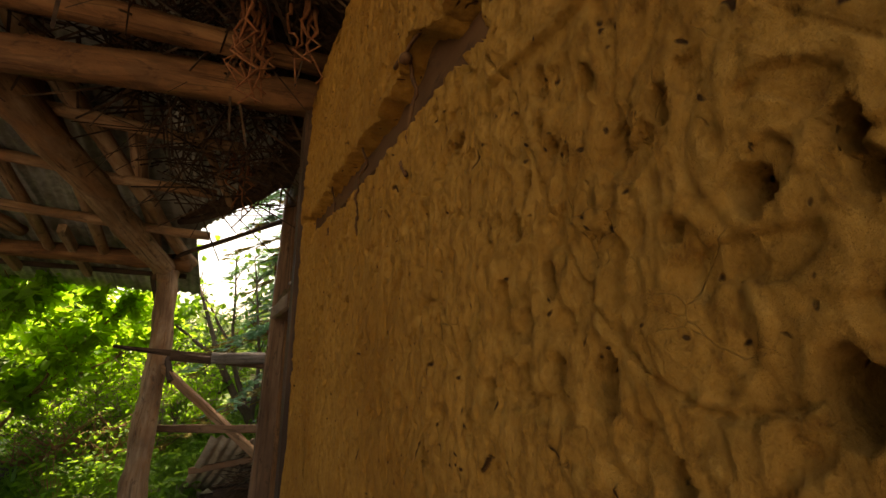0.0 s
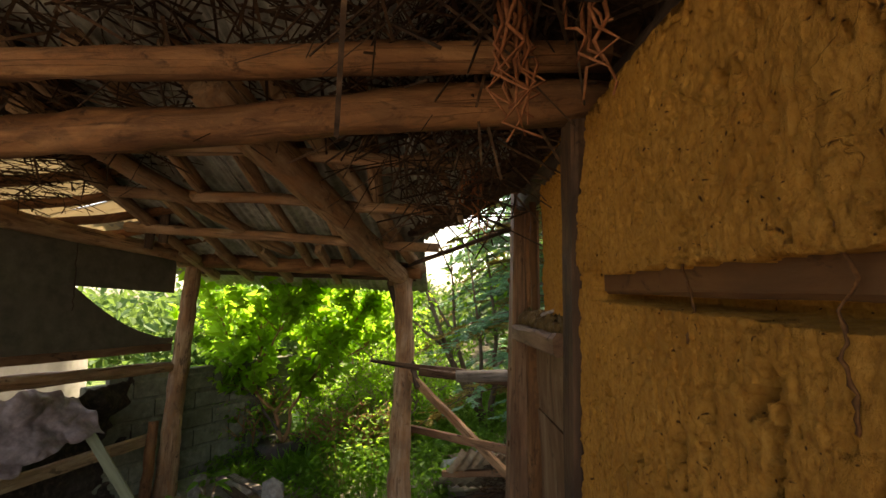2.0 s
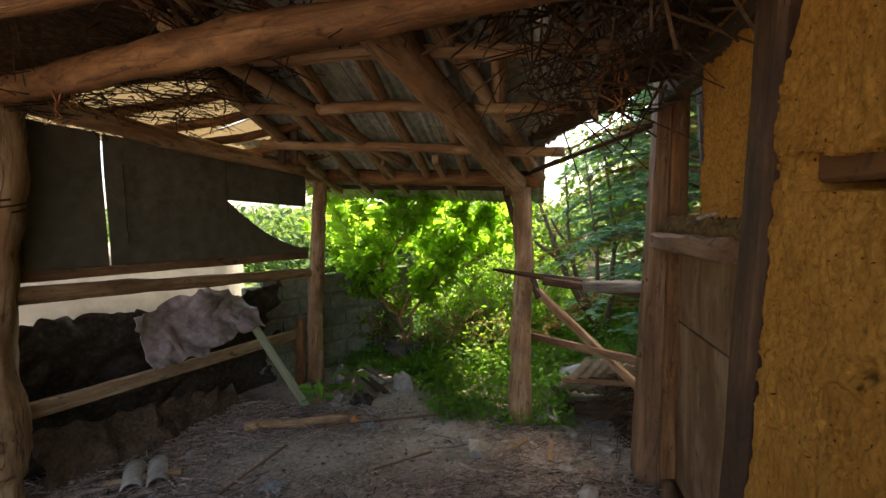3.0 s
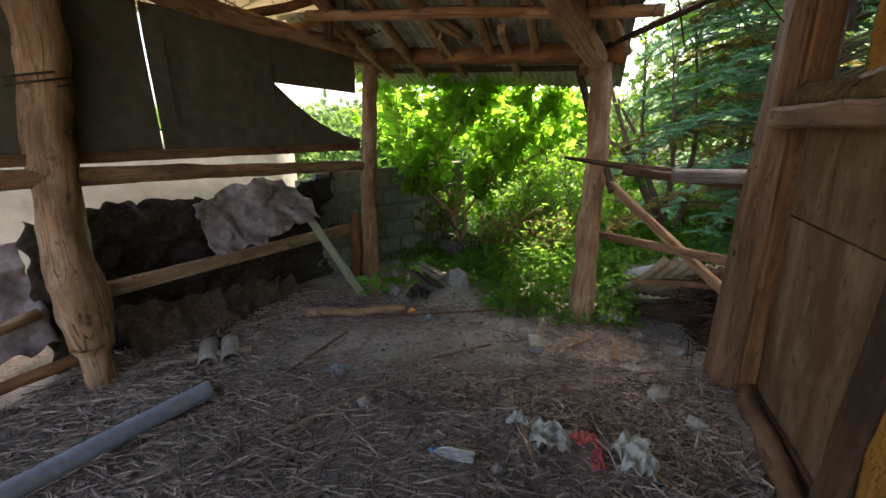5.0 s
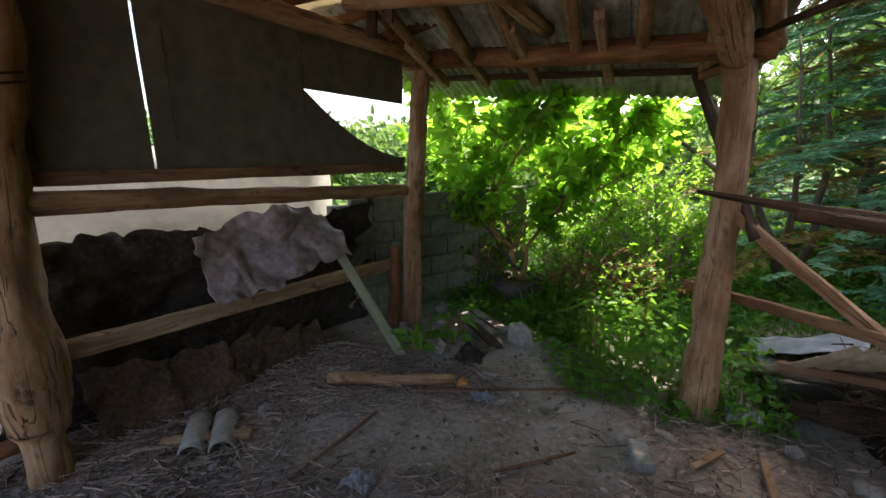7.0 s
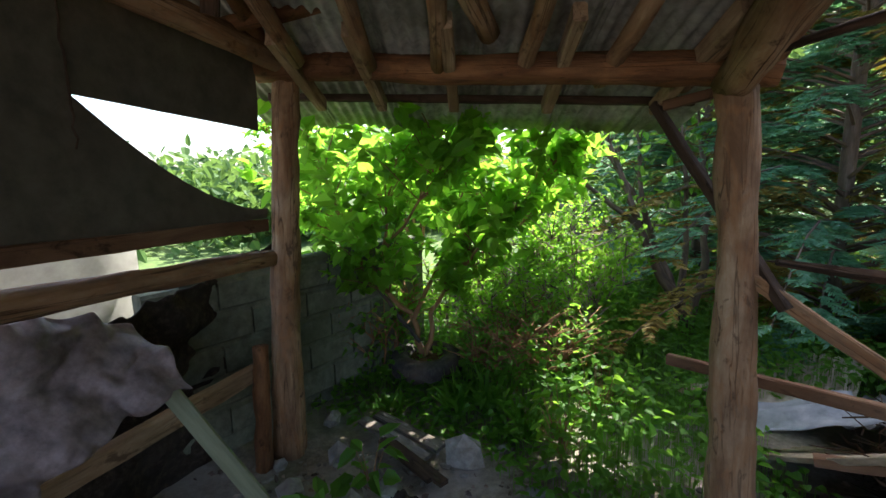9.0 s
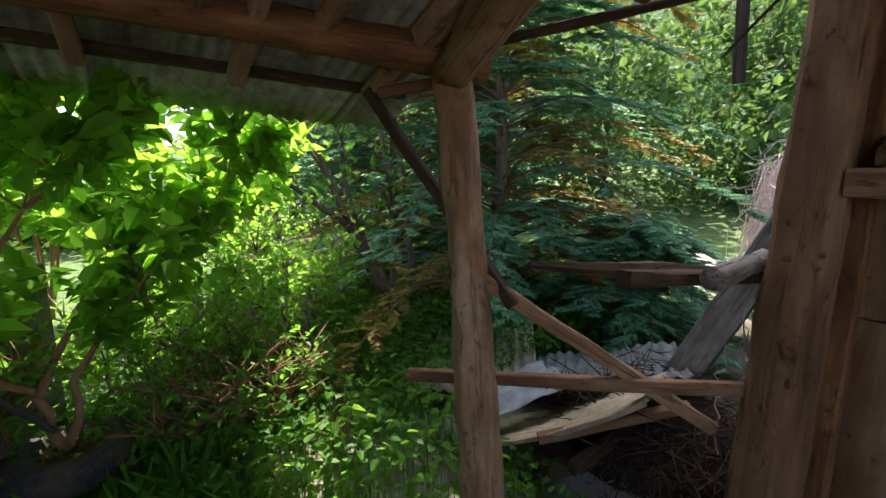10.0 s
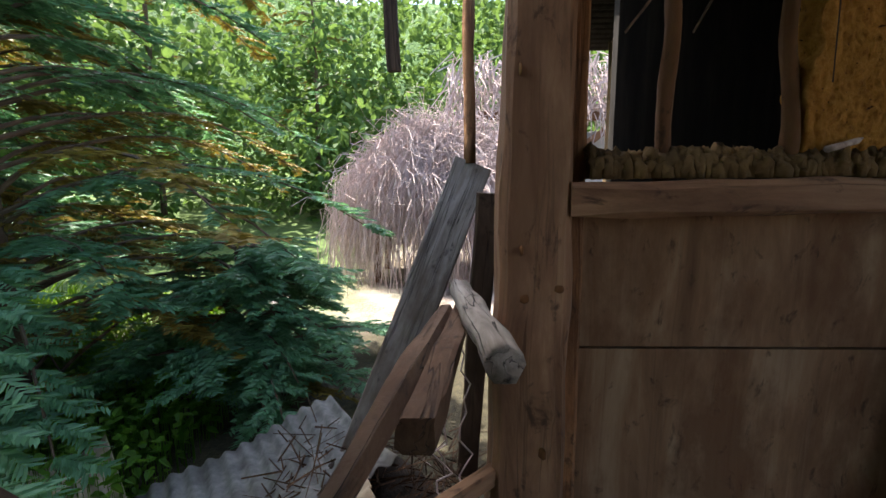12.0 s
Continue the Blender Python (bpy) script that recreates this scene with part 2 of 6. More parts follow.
LEAF = leaf_mat("broad_leaf", (0.07, 0.18, 0.015), (0.15, 0.33, 0.03), (0.46, 0.78, 0.07), 0.45, 0.66)
LEAF_LOW = leaf_mat("ground_leaf", (0.035, 0.11, 0.016), (0.11, 0.25, 0.032), (0.32, 0.6, 0.05), 0.5, 0.56)
GRASS = leaf_mat("grass_blade", (0.05, 0.12, 0.015), (0.15, 0.28, 0.03), (0.40, 0.62, 0.04), 0.5, 0.5)
NEEDLE = leaf_mat("yew_needle", (0.045, 0.13, 0.07), (0.14, 0.30, 0.16), (0.22, 0.45, 0.14), 0.4, 0.4)
NEEDLE_DRY = leaf_mat("yellowing_needle", (0.12, 0.085, 0.012), (0.28, 0.20, 0.03), (0.25, 0.18, 0.02), 0.6, 0.25)
LEAF_FAR = leaf_mat("far_leaf", (0.035, 0.09, 0.025), (0.11, 0.20, 0.05), (0.17, 0.26, 0.05), 0.6)


# ---- mesh helpers ----
def empty(name, at):
    ob = new(name)
    ob.location = at
    ob.empty_display_size = 0.1
    return ob


class Build:
    """Gathers vertices, faces and a grain coordinate for one mesh."""

    def __init__(self):
        self.v, self.f, self.g = [], [], []

    def add(self, verts, faces, grain=None):
        n = len(self.v)
        self.v += [tuple(p) for p in verts]
        self.g += [tuple(p) for p in (grain if grain is not None else verts)]
        self.f += [tuple(n + i for i in f) for f in faces]
        return self

    def put(self, name, mat, parent=None, label="", smooth=False, at=None):
        vs = np.array(self.v, dtype=float)
        if at is None:
            lo, hi = vs.min(0), vs.max(0)
            at = Vector(((lo[0] + hi[0]) / 2, (lo[1] + hi[1]) / 2, lo[2]))
        at = Vector(at)
        me = bpy.data.meshes.new(name)
        me.from_pydata((vs - np.array(at)).tolist(), [], self.f)
        a = me.attributes.new("grain", "FLOAT_VECTOR", "POINT")
        a.data.foreach_set("vector", np.array(self.g, dtype=np.float32).ravel())
        if smooth:
            me.polygons.foreach_set("use_smooth", [True] * len(me.polygons))
        me.materials.append(mat)
        me.update()
        ob = new(name, me)
        ob.location = at
        if parent:
            top, off = parent, Vector((0, 0, 0))
            while top:
                off += top.location
                top = top.parent
            ob.parent, ob.location = parent, at - off
            if label:
                ob["label"] = label
        return ob


def frame_of(d):
    d = Vector(d).normalized()
    s = d.cross(Vector((0, 0, 1)))
    if s.length < 0.05:
        s = d.cross(Vector((0, 1, 0)))
    s.normalize()
    return d, s, s.cross(d)


def tube(b, pts, radii, sides=10, rough=0.0, seed=0.0, caps=True):
    """A round limb through the points, with bumps of the given share of its radius."""
    pts = [Vector(p) for p in pts]
    vs, gs, fs = [], [], []
    run = 0.0
    d, s, u = frame_of(pts[-1] - pts[0])
    for i, p in enumerate(pts):
        if i:
            run += (p - pts[i - 1]).length
        t = (pts[min(i + 1, len(pts) - 1)] - pts[max(i - 1, 0)]).normalized()
        s2 = (s - t * s.dot(t)).normalized()
        u2 = s2.cross(t)
        for k in range(sides):
            a = 2 * math.pi * k / sides
            r = radii[i]
            if rough:
                w = Vector((math.cos(a) * 1.3 + seed, math.sin(a) * 1.3, run * 5 + seed * 3))
                r *= 1 + rough * (noise.noise(w) + 0.45 * noise.noise(w * 2.7))
            vs.append(p + (s2 * math.cos(a) + u2 * math.sin(a)) * r)
            gs.append((math.cos(a) * r + seed, math.sin(a) * r + seed, run))
    n = len(pts)
    for i in range(n - 1):
        for k in range(sides):
            k2 = (k + 1) % sides
            fs.append((i * sides + k, i * sides + k2, (i + 1) * sides + k2, (i + 1) * sides + k))
    if caps:
        fs.append(tuple(range(sides - 1, -1, -1)))
        fs.append(tuple((n - 1) * sides + k for k in range(sides)))
    return b.add(vs, fs, gs)


def log_pts(p, q, n=12, bow=(0, 0, 0), wander=0.0, seed=0.0):
    p, q, bow = Vector(p), Vector(q), Vector(bow)
    out = []
    for i in range(n + 1):
        t = i / n
        w = Vector((noise.noise((t * 3 + seed, seed, 1)), noise.noise((t * 3 + seed, 5, seed)), noise.noise((9, t * 3 + seed, seed)))) * wander
        out.append(p.lerp(q, t) + bow * (4 * t * (1 - t)) + w * math.sin(math.pi * t) ** 0.5)
    return out


def log(b, p, q, r0, r1, bow=(0, 0, 0), wander=0.02, seed=0.0, n=14, sides=12, rough=0.22):
    pts = log_pts(p, q, n, bow, wander, seed)
    rad = [r0 + (r1 - r0) * i / n for i in range(n + 1)]
    return tube(b, pts, rad, sides, rough, seed)


def plank(b, p, q, width, thick, up=(0, 0, 1), seed=0.0, n=8, wear=0.006, warp=0.0, taper=1.0):
    """A sawn board from p to q with worn, uneven edges; width lies along up."""
    p, q = Vector(p), Vector(q)
    d = (q - p).normalized()
    w = Vector(up)
    w = (w - d * w.dot(d)).normalized()
    t = d.cross(w)
    L = (q - p).length
    vs, gs, fs = [], [], []
    c = min(width, thick) * 0.14
    ring = [(-width / 2 + c, -thick / 2), (width / 2 - c, -thick / 2), (width / 2, -thick / 2 + c), (width / 2, thick / 2 - c),
            (width / 2 - c, thick / 2), (-width / 2 + c, thick / 2), (-width / 2, thick / 2 - c), (-width / 2, -thick / 2 + c)]
    for i in range(n + 1):
        x = i / n
        for k, (a, e) in enumerate(ring):
            j = noise.noise((x * L * 4 + seed, k * 0.7, seed)) * wear
            off = warp * noise.noise((x * 2 + seed, 3, seed))
            k2 = 1 + (taper - 1) * x
            vs.append(p + d * (L * x) + w * (a * k2 + j * (1 if a > 0 else -1)) + t * (e * k2 + j * 0.4 + off))
            gs.append((a + seed, e + seed * 2, L * x))
    m = len(ring)
    for i in range(n):
        for k in range(m):
            k2 = (k + 1) % m
            fs.append((i * m + k, i * m + k2, (i + 1) * m + k2, (i + 1) * m + k))
    fs.append(tuple(range(m - 1, -1, -1)))
    fs.append(tuple(n * m + k for k in range(m)))
    return b.add(vs, fs, gs)


def slab(b, fn, nu, nv, thick, back=None):
    """A sheet with thickness: fn(u, v) gives the point; the back lies thick behind it along its normal."""
    P = np.array([[fn(i / nu, j / nv) for j in range(nv + 1)] for i in range(nu + 1)], dtype=float)
    du, dv = np.gradient(P, axis=0), np.gradient(P, axis=1)
    N = np.cross(du, dv)
    N /= np.linalg.norm(N, axis=2, keepdims=True) + 1e-9
    Q = P - N * thick if back is None else P + np.array(back, dtype=float)
    ix = lambda i, j: i * (nv + 1) + j
    o = (nu + 1) * (nv + 1)
    fs = []
    for i in range(nu):
        for j in range(nv):
            a, c, d, e = ix(i, j), ix(i + 1, j), ix(i + 1, j + 1), ix(i, j + 1)
            fs += [(a, c, d, e), (o + e, o + d, o + c, o + a)]
    for i in range(nu):
        fs += [(ix(i, 0), o + ix(i, 0), o + ix(i + 1, 0), ix(i + 1, 0)), (ix(i + 1, nv), o + ix(i + 1, nv), o + ix(i, nv), ix(i, nv))]
    for j in range(nv):
        fs += [(ix(0, j + 1), o + ix(0, j + 1), o + ix(0, j), ix(0, j)), (ix(nu, j), o + ix(nu, j), o + ix(nu, j + 1), ix(nu, j + 1))]
    return b.add(np.concatenate([P.reshape(-1, 3), Q.reshape(-1, 3)]).tolist(), fs)


def corrugated(b, a, across, along, pitch=0.076, amp=0.009, thick=0.003, nv=6, sag=0.0, ragged=0.0, seed=0.0, fade=0.0):
    """A corrugated sheet from corner a; waves run side by side along across, straight along along."""
    a, across, along = Vector(a), Vector(across), Vector(along)
    up = across.cross(along).normalized()
    waves = max(2, round(across.length / pitch))
    nu = waves * 6

    def fn(u, v):
        e = ragged * noise.noise((u * 9 + seed, seed, 0)) if v > 0.99 else 0
        h = amp * math.cos(2 * math.pi * waves * u) - sag * 4 * v * (1 - v) + fade * noise.noise((u * 3 + seed, v * 3, seed))
        return a + across * u + along * (v + e) + up * h
    return slab(b, fn, nu, nv, thick)


def rock(b, at, size, seed, flat=0.7, n=2):
    """A broken stone: a ball of facets pushed about by noise."""
    bm = bmesh.new()
    bmesh.ops.create_icosphere(bm, subdivisions=n, radius=1)
    rz = Matrix.Rotation(seed * 7.3, 3, "Z")
    vs = []
    for v in bm.verts:
        p = v.co.copy()
        k = 1 + 0.38 * noise.noise(p * 1.3 + Vector((seed * 5, seed, 0))) + 0.12 * noise.noise(p * 3.5 + Vector((seed, 0, seed)))
        p = p * k
        m = max(abs(p.x), abs(p.y), abs(p.z))
        p = p.lerp(p / max(m, 0.01) * 0.8, 0.35)
        p = rz @ Vector((p.x * size[0] / 2, p.y * size[1] / 2, p.z * size[2] / 2))
        vs.append(p + Vector(at) + Vector((0, 0, size[2] * 0.36)))
    fs = [tuple(v.index for v in f.verts) for f in bm.faces]
    bm.free()
    return b.add(vs, fs)


def quat_frames(dirs, ups):
    d = dirs / (np.linalg.norm(dirs, axis=1, keepdims=True) + 1e-9)
    s = np.cross(d, ups)
    s /= np.linalg.norm(s, axis=1, keepdims=True) + 1e-9
    return d, s, np.cross(s, d)


def leaves(b, at, dirs, length, width, rng, droop=0.25, fold=0.25, kind="broad"):
    """Adds one folded leaf of two halves at each point, pointing along dirs."""
    n = len(at)
    ups = rng.normal(0, 0.45, (n, 3)) + np.array([0, 0, 1.0])
    d, s, u = quat_frames(np.asarray(dirs, float), ups)
    L = (length * rng.uniform(0.6, 1.25, n))[:, None]
    W = (width * rng.uniform(0.7, 1.2, n))[:, None]
    at = np.asarray(at, float)
    tip = at + d * L - u * L * droop
    if kind == "broad":
        a1, a2 = at + d * L * 0.22 - u * L * droop * 0.05, at + d * L * 0.62 - u * L * droop * 0.4
        P = np.stack([at, a1 + s * W * 0.48 + u * W * fold, a2 + s * W * 0.42 + u * W * fold * 0.8, tip,
                      a2 - s * W * 0.42 + u * W * fold * 0.8, a1 - s * W * 0.48 + u * W * fold], 1).reshape(-1, 3)
        F = (np.array([[0, 1, 2, 3], [0, 3, 4, 5]])[None] + 6 * np.arange(n)[:, None, None]).reshape(-1, 4)
    else:
        m = at + d * L * 0.5 - u * L * droop * 0.25
        P = np.stack([at - s * W * 0.3, at + s * W * 0.3, m + s * W * 0.5, tip, m - s * W * 0.5], 1).reshape(-1, 3)
        F = [tuple(5 * i + k for k in (0, 1, 2, 3, 4)) for i in range(n)]
    return b.add(P.tolist(), [tuple(int(x) for x in f) for f in F])


def straws(b, p, q, r, sides=3):
    """Many thin straight sticks from p[i] to q[i]."""
    p, q = np.asarray(p, float), np.asarray(q, float)
    n = len(p)
    d, s, u = quat_frames(q - p, np.tile([[0.13, 0.2, 1.0]], (n, 1)))
    r = np.broadcast_to(np.asarray(r, float), (n,))[:, None]
    rows = []
    for k in range(sides):
        a = 2 * math.pi * k / sides
        rows.append(p + (s * math.cos(a) + u * math.sin(a)) * r)
    for k in range(sides):
        a = 2 * math.pi * k / sides
        rows.append(q + (s * math.cos(a) + u * math.sin(a)) * r * 0.7)
    P = np.stack(rows, 1).reshape(-1, 3)
    base = []
    for k in range(sides):
        k2 = (k + 1) % sides
        base.append((k, k2, sides + k2, sides + k))
    F = [tuple(2 * sides * i + x for x in f) for i in range(n) for f in base]
    return b.add(P.tolist(), F)


# ---- structure ----
def ground_z(x, y):
    out = max(0.0, min(1.0, (y - 5.2) / 2.0, 1.0)) + max(0.0, min(1.0, (x - 1.2) / 1.5))
    z = 0.025 * noise.noise((x * 1.1, y * 1.1, 0)) + 0.012 * noise.noise((x * 4, y * 4, 2))
    z += min(out, 1.0) * 0.10 * noise.noise((x * 0.5, y * 0.5, 7))
    far = max(0.0, math.hypot(x, y - 2) - 9)
    side = max(0.0, x - 9) * 0.10
    return z + min(far * 0.02, 1.5) + min(side, 5.0)


def ground_sheet():
    xs = np.concatenate([[-900, -300, -120, -60, -35, -22, -15, -11, -8, -6], np.arange(-5, 3.01, 0.1), [3.4, 4, 4.7, 5.5, 6.5, 8, 10, 13, 17, 22, 30, 45, 80, 160, 350, 900]])
    ys = np.concatenate([[-900, -300, -100, -40, -18, -9, -5, -3, -2, -1], np.arange(-0.5, 8.01, 0.1), [8.5, 9, 9.7, 10.5, 12, 14, 17, 21, 27, 36, 60, 120, 300, 900]])
    vs = [(x, y, ground_z(x, y)) for x in xs for y in ys]
    m = len(ys)
    fs = [(i * m + j, (i + 1) * m + j, (i + 1) * m + j + 1, i * m + j + 1) for i in range(len(xs) - 1) for j in range(m - 1)]
    m2, nt, bsdf = node_mat("trodden_soil")
    pos = nt.nodes.new("ShaderNodeNewGeometry").outputs["Position"]
    fine = tex(nt, pos, 26, 9, 0.7)
    col = ramp(nt, fine, ((0.3, (0.075, 0.054, 0.039)), (0.5, (0.235, 0.178, 0.137)), (0.72, (0.43, 0.345, 0.28))))
    col = mixc(nt, col, (0.42, 0.37, 0.32), ramp(nt, tex(nt, pos, 1.3, 4), ((0.42, (0, 0, 0)), (0.6, (0.7, 0.7, 0.7)))))
    col = mixc(nt, col, (0.05, 0.075, 0.025), ramp(nt, tex(nt, pos, 2.1, 6), ((0.52, (0, 0, 0)), (0.68, (0.6, 0.6, 0.6)))))
    sep = nt.nodes.new("ShaderNodeSeparateXYZ")
    nt.links.new(pos, sep.inputs[0])
    far = nt.nodes.new("ShaderNodeMapRange")
    far.inputs["From Min"].default_value, far.inputs["From Max"].default_value = 5.0, 6.4
    nt.links.new(sep.outputs["Y"], far.inputs["Value"])
    grass = ramp(nt, tex(nt, pos, 5, 7), ((0.3, (0.035, 0.06, 0.015)), (0.7, (0.12, 0.19, 0.04))))
    col = mixc(nt, col, grass, far.outputs[0])
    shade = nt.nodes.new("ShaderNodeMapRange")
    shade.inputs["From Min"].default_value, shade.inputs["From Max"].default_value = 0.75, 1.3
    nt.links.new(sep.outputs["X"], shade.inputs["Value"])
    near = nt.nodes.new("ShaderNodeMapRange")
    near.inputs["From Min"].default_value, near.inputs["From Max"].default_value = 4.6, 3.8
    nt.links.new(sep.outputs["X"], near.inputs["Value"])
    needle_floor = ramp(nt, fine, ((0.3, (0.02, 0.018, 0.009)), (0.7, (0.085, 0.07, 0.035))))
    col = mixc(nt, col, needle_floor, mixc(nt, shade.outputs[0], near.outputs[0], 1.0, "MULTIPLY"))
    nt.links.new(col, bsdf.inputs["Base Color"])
    bsdf.inputs["Roughness"].default_value = 0.95
    bump(nt, bsdf, fine, 1.0, 0.02)
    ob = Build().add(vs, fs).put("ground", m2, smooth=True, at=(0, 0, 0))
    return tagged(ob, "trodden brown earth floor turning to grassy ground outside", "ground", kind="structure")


ground_sheet()


DARK_RAIL = wood("brown_rail", (0.045, 0.017, 0.006), (0.105, 0.044, 0.014), (0.17, 0.08, 0.028), (0.065, 0.03, 0.012), 9, 0.15, 0.5, 0.005)


def mud_wall():
    """Earth wall with a rough daubed face, straw pits and a timber rail let into it."""
    pits = [(random.uniform(0.1, 2.2), random.uniform(0.9, 2.35), random.uniform(0.003, 0.008)) for _ in range(300)]
    pits += [(0.42, 1.63, 0.006), (0.35, 1.57, 0.006), (0.39, 1.56, 0.006), (0.45, 1.57, 0.004), (0.67, 1.66, 0.007), (0.62, 1.63, 0.007), (0.30, 1.49, 0.007), (0.48, 1.46, 0.008),
             (0.55, 1.45, 0.008), (0.52, 1.37, 0.006), (0.58, 1.35, 0.007), (0.42, 1.37, 0.010), (0.27, 1.38, 0.010), (0.74, 1.59, 0.006), (0.76, 1.60, 0.007), (0.65, 1.56, 0.005),
             (0.78, 1.53, 0.006), (0.87, 1.52, 0.007), (0.52, 1.52, 0.006), (0.50, 1.56, 0.005), (0.48, 1.66, 0.007), (0.56, 1.76, 0.008), (0.57, 1.72, 0.006), (1.35, 1.55, 0.010),
             (1.40, 1.65, 0.011), (0.93, 1.48, 0.006), (0.86, 1.44, 0.006), (1.66, 1.49, 0.014), (1.53, 1.61, 0.010), (1.63, 1.50, 0.012), (1.51, 1.62, 0.012), (1.16, 1.35, 0.010)]
    pits += [(random.uniform(1.0, 2.05), random.uniform(1.0, 1.72), random.uniform(0.008, 0.013)) for _ in range(34)]
    near = {}
    for p in pits:
        for k in (-1, 0, 1):
            near.setdefault(int(p[0] * 20 + 40) + k, []).append(p)

    def band(y):
        low = 1.80 + 0.047 * max(0.0, y - 1.05)
        high = 1.885 + 0.035 * max(0.0, y - 1.05) + 0.022 * noise.noise((y * 6, 0, 3)) + 0.016 * noise.noise((y * 21, 4, 1)) + 0.06 * math.exp(-((y - 0.8) / 0.06) ** 2)
        return low, (high if y > 0.56 else low - 0.1)

    def face(u, v):
        z = 1.1 * v / 0.06 if v < 0.06 else (1.1 + 0.85 * (v - 0.06) / 0.64 if v < 0.7 else 1.95 + 0.52 * (v - 0.7) / 0.3)
        end = 2.21 + (0.12 * (2.12 - z) if z < 2.12 else -0.45 * (z - 2.12)) + 0.02 * noise.noise((z * 6, 1, 1)) + 0.012 * noise.noise((z * 19, 1, 7))
        y = -0.9 + 1.05 * u / 0.04 if u < 0.04 else (0.15 + 0.8 * (u - 0.04) / 0.5 if u < 0.54 else 0.95 + (end - 0.95) * (u - 0.54) / 0.46)
        x = 0.637 + 0.014 * noise.noise((y * 2.2, z * 2.2, 0)) - 0.005 * noise.noise((y * 9, z * 7, 3)) + 0.005 * noise.noise((y * 26, z * 20, 5))
        x += (0.002 + 0.010 * max(0.0, noise.noise((y * 3.3, z * 3.3, 60)) + 0.1)) * abs(noise.noise((y * 46, z * 30, 6))) + 0.0022 * abs(noise.noise((y * 120, z * 85, 2))) + 0.0015 * noise.noise((y * 240, z * 200, 7))
        crease = abs(noise.noise((y * 13 + 0.8 * noise.noise((y * 5, z * 5, 8)), z * 9, 71)))
        if crease < 0.09 and noise.noise((y * 3.5, z * 3.5, 81)) > -0.12:
            x += 0.004 * (1 - crease / 0.09) ** 1.5
        x += 0.006 * max(0.0, noise.noise((y * 20, z * 15, 91))) + 0.0045 * abs(noise.noise((y * 62, z * 44, 95)))
        dent = noise.noise((y * 25, z * 21, 21)) - 0.34
        if dent > 0:
            x += min(0.008, 0.16 * dent)
        mark = noise.noise((y * 34, z * 13, 40)) - 0.38
        if mark > 0:
            x += min(0.009, 0.20 * mark)
        gouge = abs(noise.noise((y * 8.5, z * 11, 33)))
        if gouge < 0.02 and noise.noise((y * 4, z * 4, 50)) > 0.05:
            x += 0.005 * (1 - gouge / 0.02)
        crack = abs(noise.noise((y * 3.1 + 4, z * 2.2, 12)))
        if crack < 0.012:
            x += 0.010 * (1 - crack / 0.012)
        lo, hi = band(y)
        if z > hi:
            x -= 0.010
        if lo - 0.02 < z < hi and y < 2.105:
            x = 0.815 if z < lo else 0.755
        for py, pz, r in near.get(int(y * 20 + 40), ()):
            r *= 1.5
            if abs(y - py) < 0.03:
                d = math.hypot((y - py), (z - pz) * 0.62)
                if d < r:
                    x += 0.09 * (1 - (d / r) ** 4)
        return (x, y, z - 0.04 * (v > 0.99) * (1 + noise.noise((y * 6, 1, 9))))
    b = Build()
    slab(b, face, 620, 420, 0, (0.26, 0, 0))
    wall = tagged(b.put("wall_east", MUD, smooth=True), "rough ochre mud-daubed wall with pits and cracks", "wall", kind="structure")
    r = Build()
    plank(r, (0.72, 0.4, 1.874), (0.72, 2.10, 1.924), 0.15, 0.08, seed=4.0, n=30, wear=0.004)
    r.put("rail", DARK_RAIL, wall, "exposed brown timber rail in the mud")
    ROPE = surface("straw_rope", (0.03, 0.011, 0.004), (0.085, 0.034, 0.010), (0.16, 0.07, 0.022), 60, 5, (0.09, 0.035, 0.01), 0.5, 0.95, 0.003)
    for y, z0, z1 in ((0.85, 1.69, 2.06), (1.20, 1.66, 1.97), (1.56, 1.74, 1.99)):
        k = Build()
        pts = [(0.640 + 0.010 * noise.noise((i * 0.31, y * 7, 1)) + 0.016 * math.exp(-((z0 + (z1 - z0) * i / 30 - 1.85) / 0.05) ** 2), y + 0.022 * noise.noise((i * 0.17, y * 5, 4)) + 0.006 * noise.noise((i * 0.7, y, 2)), z0 + (z1 - z0) * i / 30) for i in range(31)]
        tube(k, pts, [(0.0042 if y < 1 else 0.0034) + 0.0025 * noise.noise((i * 0.9, y, 9)) for i in range(31)], 6, 0.9, y)
        k.put("straw_rope", ROPE, wall, "thin brown straw rope tied over the rail", smooth=True)
    k = Build()
    rock(k, (0.632, 0.84, 1.905), (0.026, 0.026, 0.024), 2.4, n=2)
    k.put("rope_knot", ROPE, wall, "knot of straw rope", smooth=True)
    k = log(Build(), (0.632, 0.90, 1.93), (0.640, 0.76, 1.935), 0.004, 0.0035, seed=47, wander=0.006)
    k.put("tie_stick", ROPE, wall, "short stick tied under the rope", smooth=True)
    return wall


mud_wall()


def plain_wall(name, p, q, z0, z1, thick, mat, label):
    p, q = Vector((*p, 0)), Vector((*q, 0))
    side = (q - p).normalized().cross(Vector((0, 0, 1)))
    n = max(4, round((q - p).length / 0.25))

    def fn(u, v):
        c = p.lerp(q, u) + Vector((0, 0, z0 + (z1 - z0) * v))
        return c + side * 0.02 * noise.noise(c * 2.5)
    return tagged(slab(Build(), fn, n, 10, thick).put(name, mat, smooth=True), label, "wall", kind="structure")


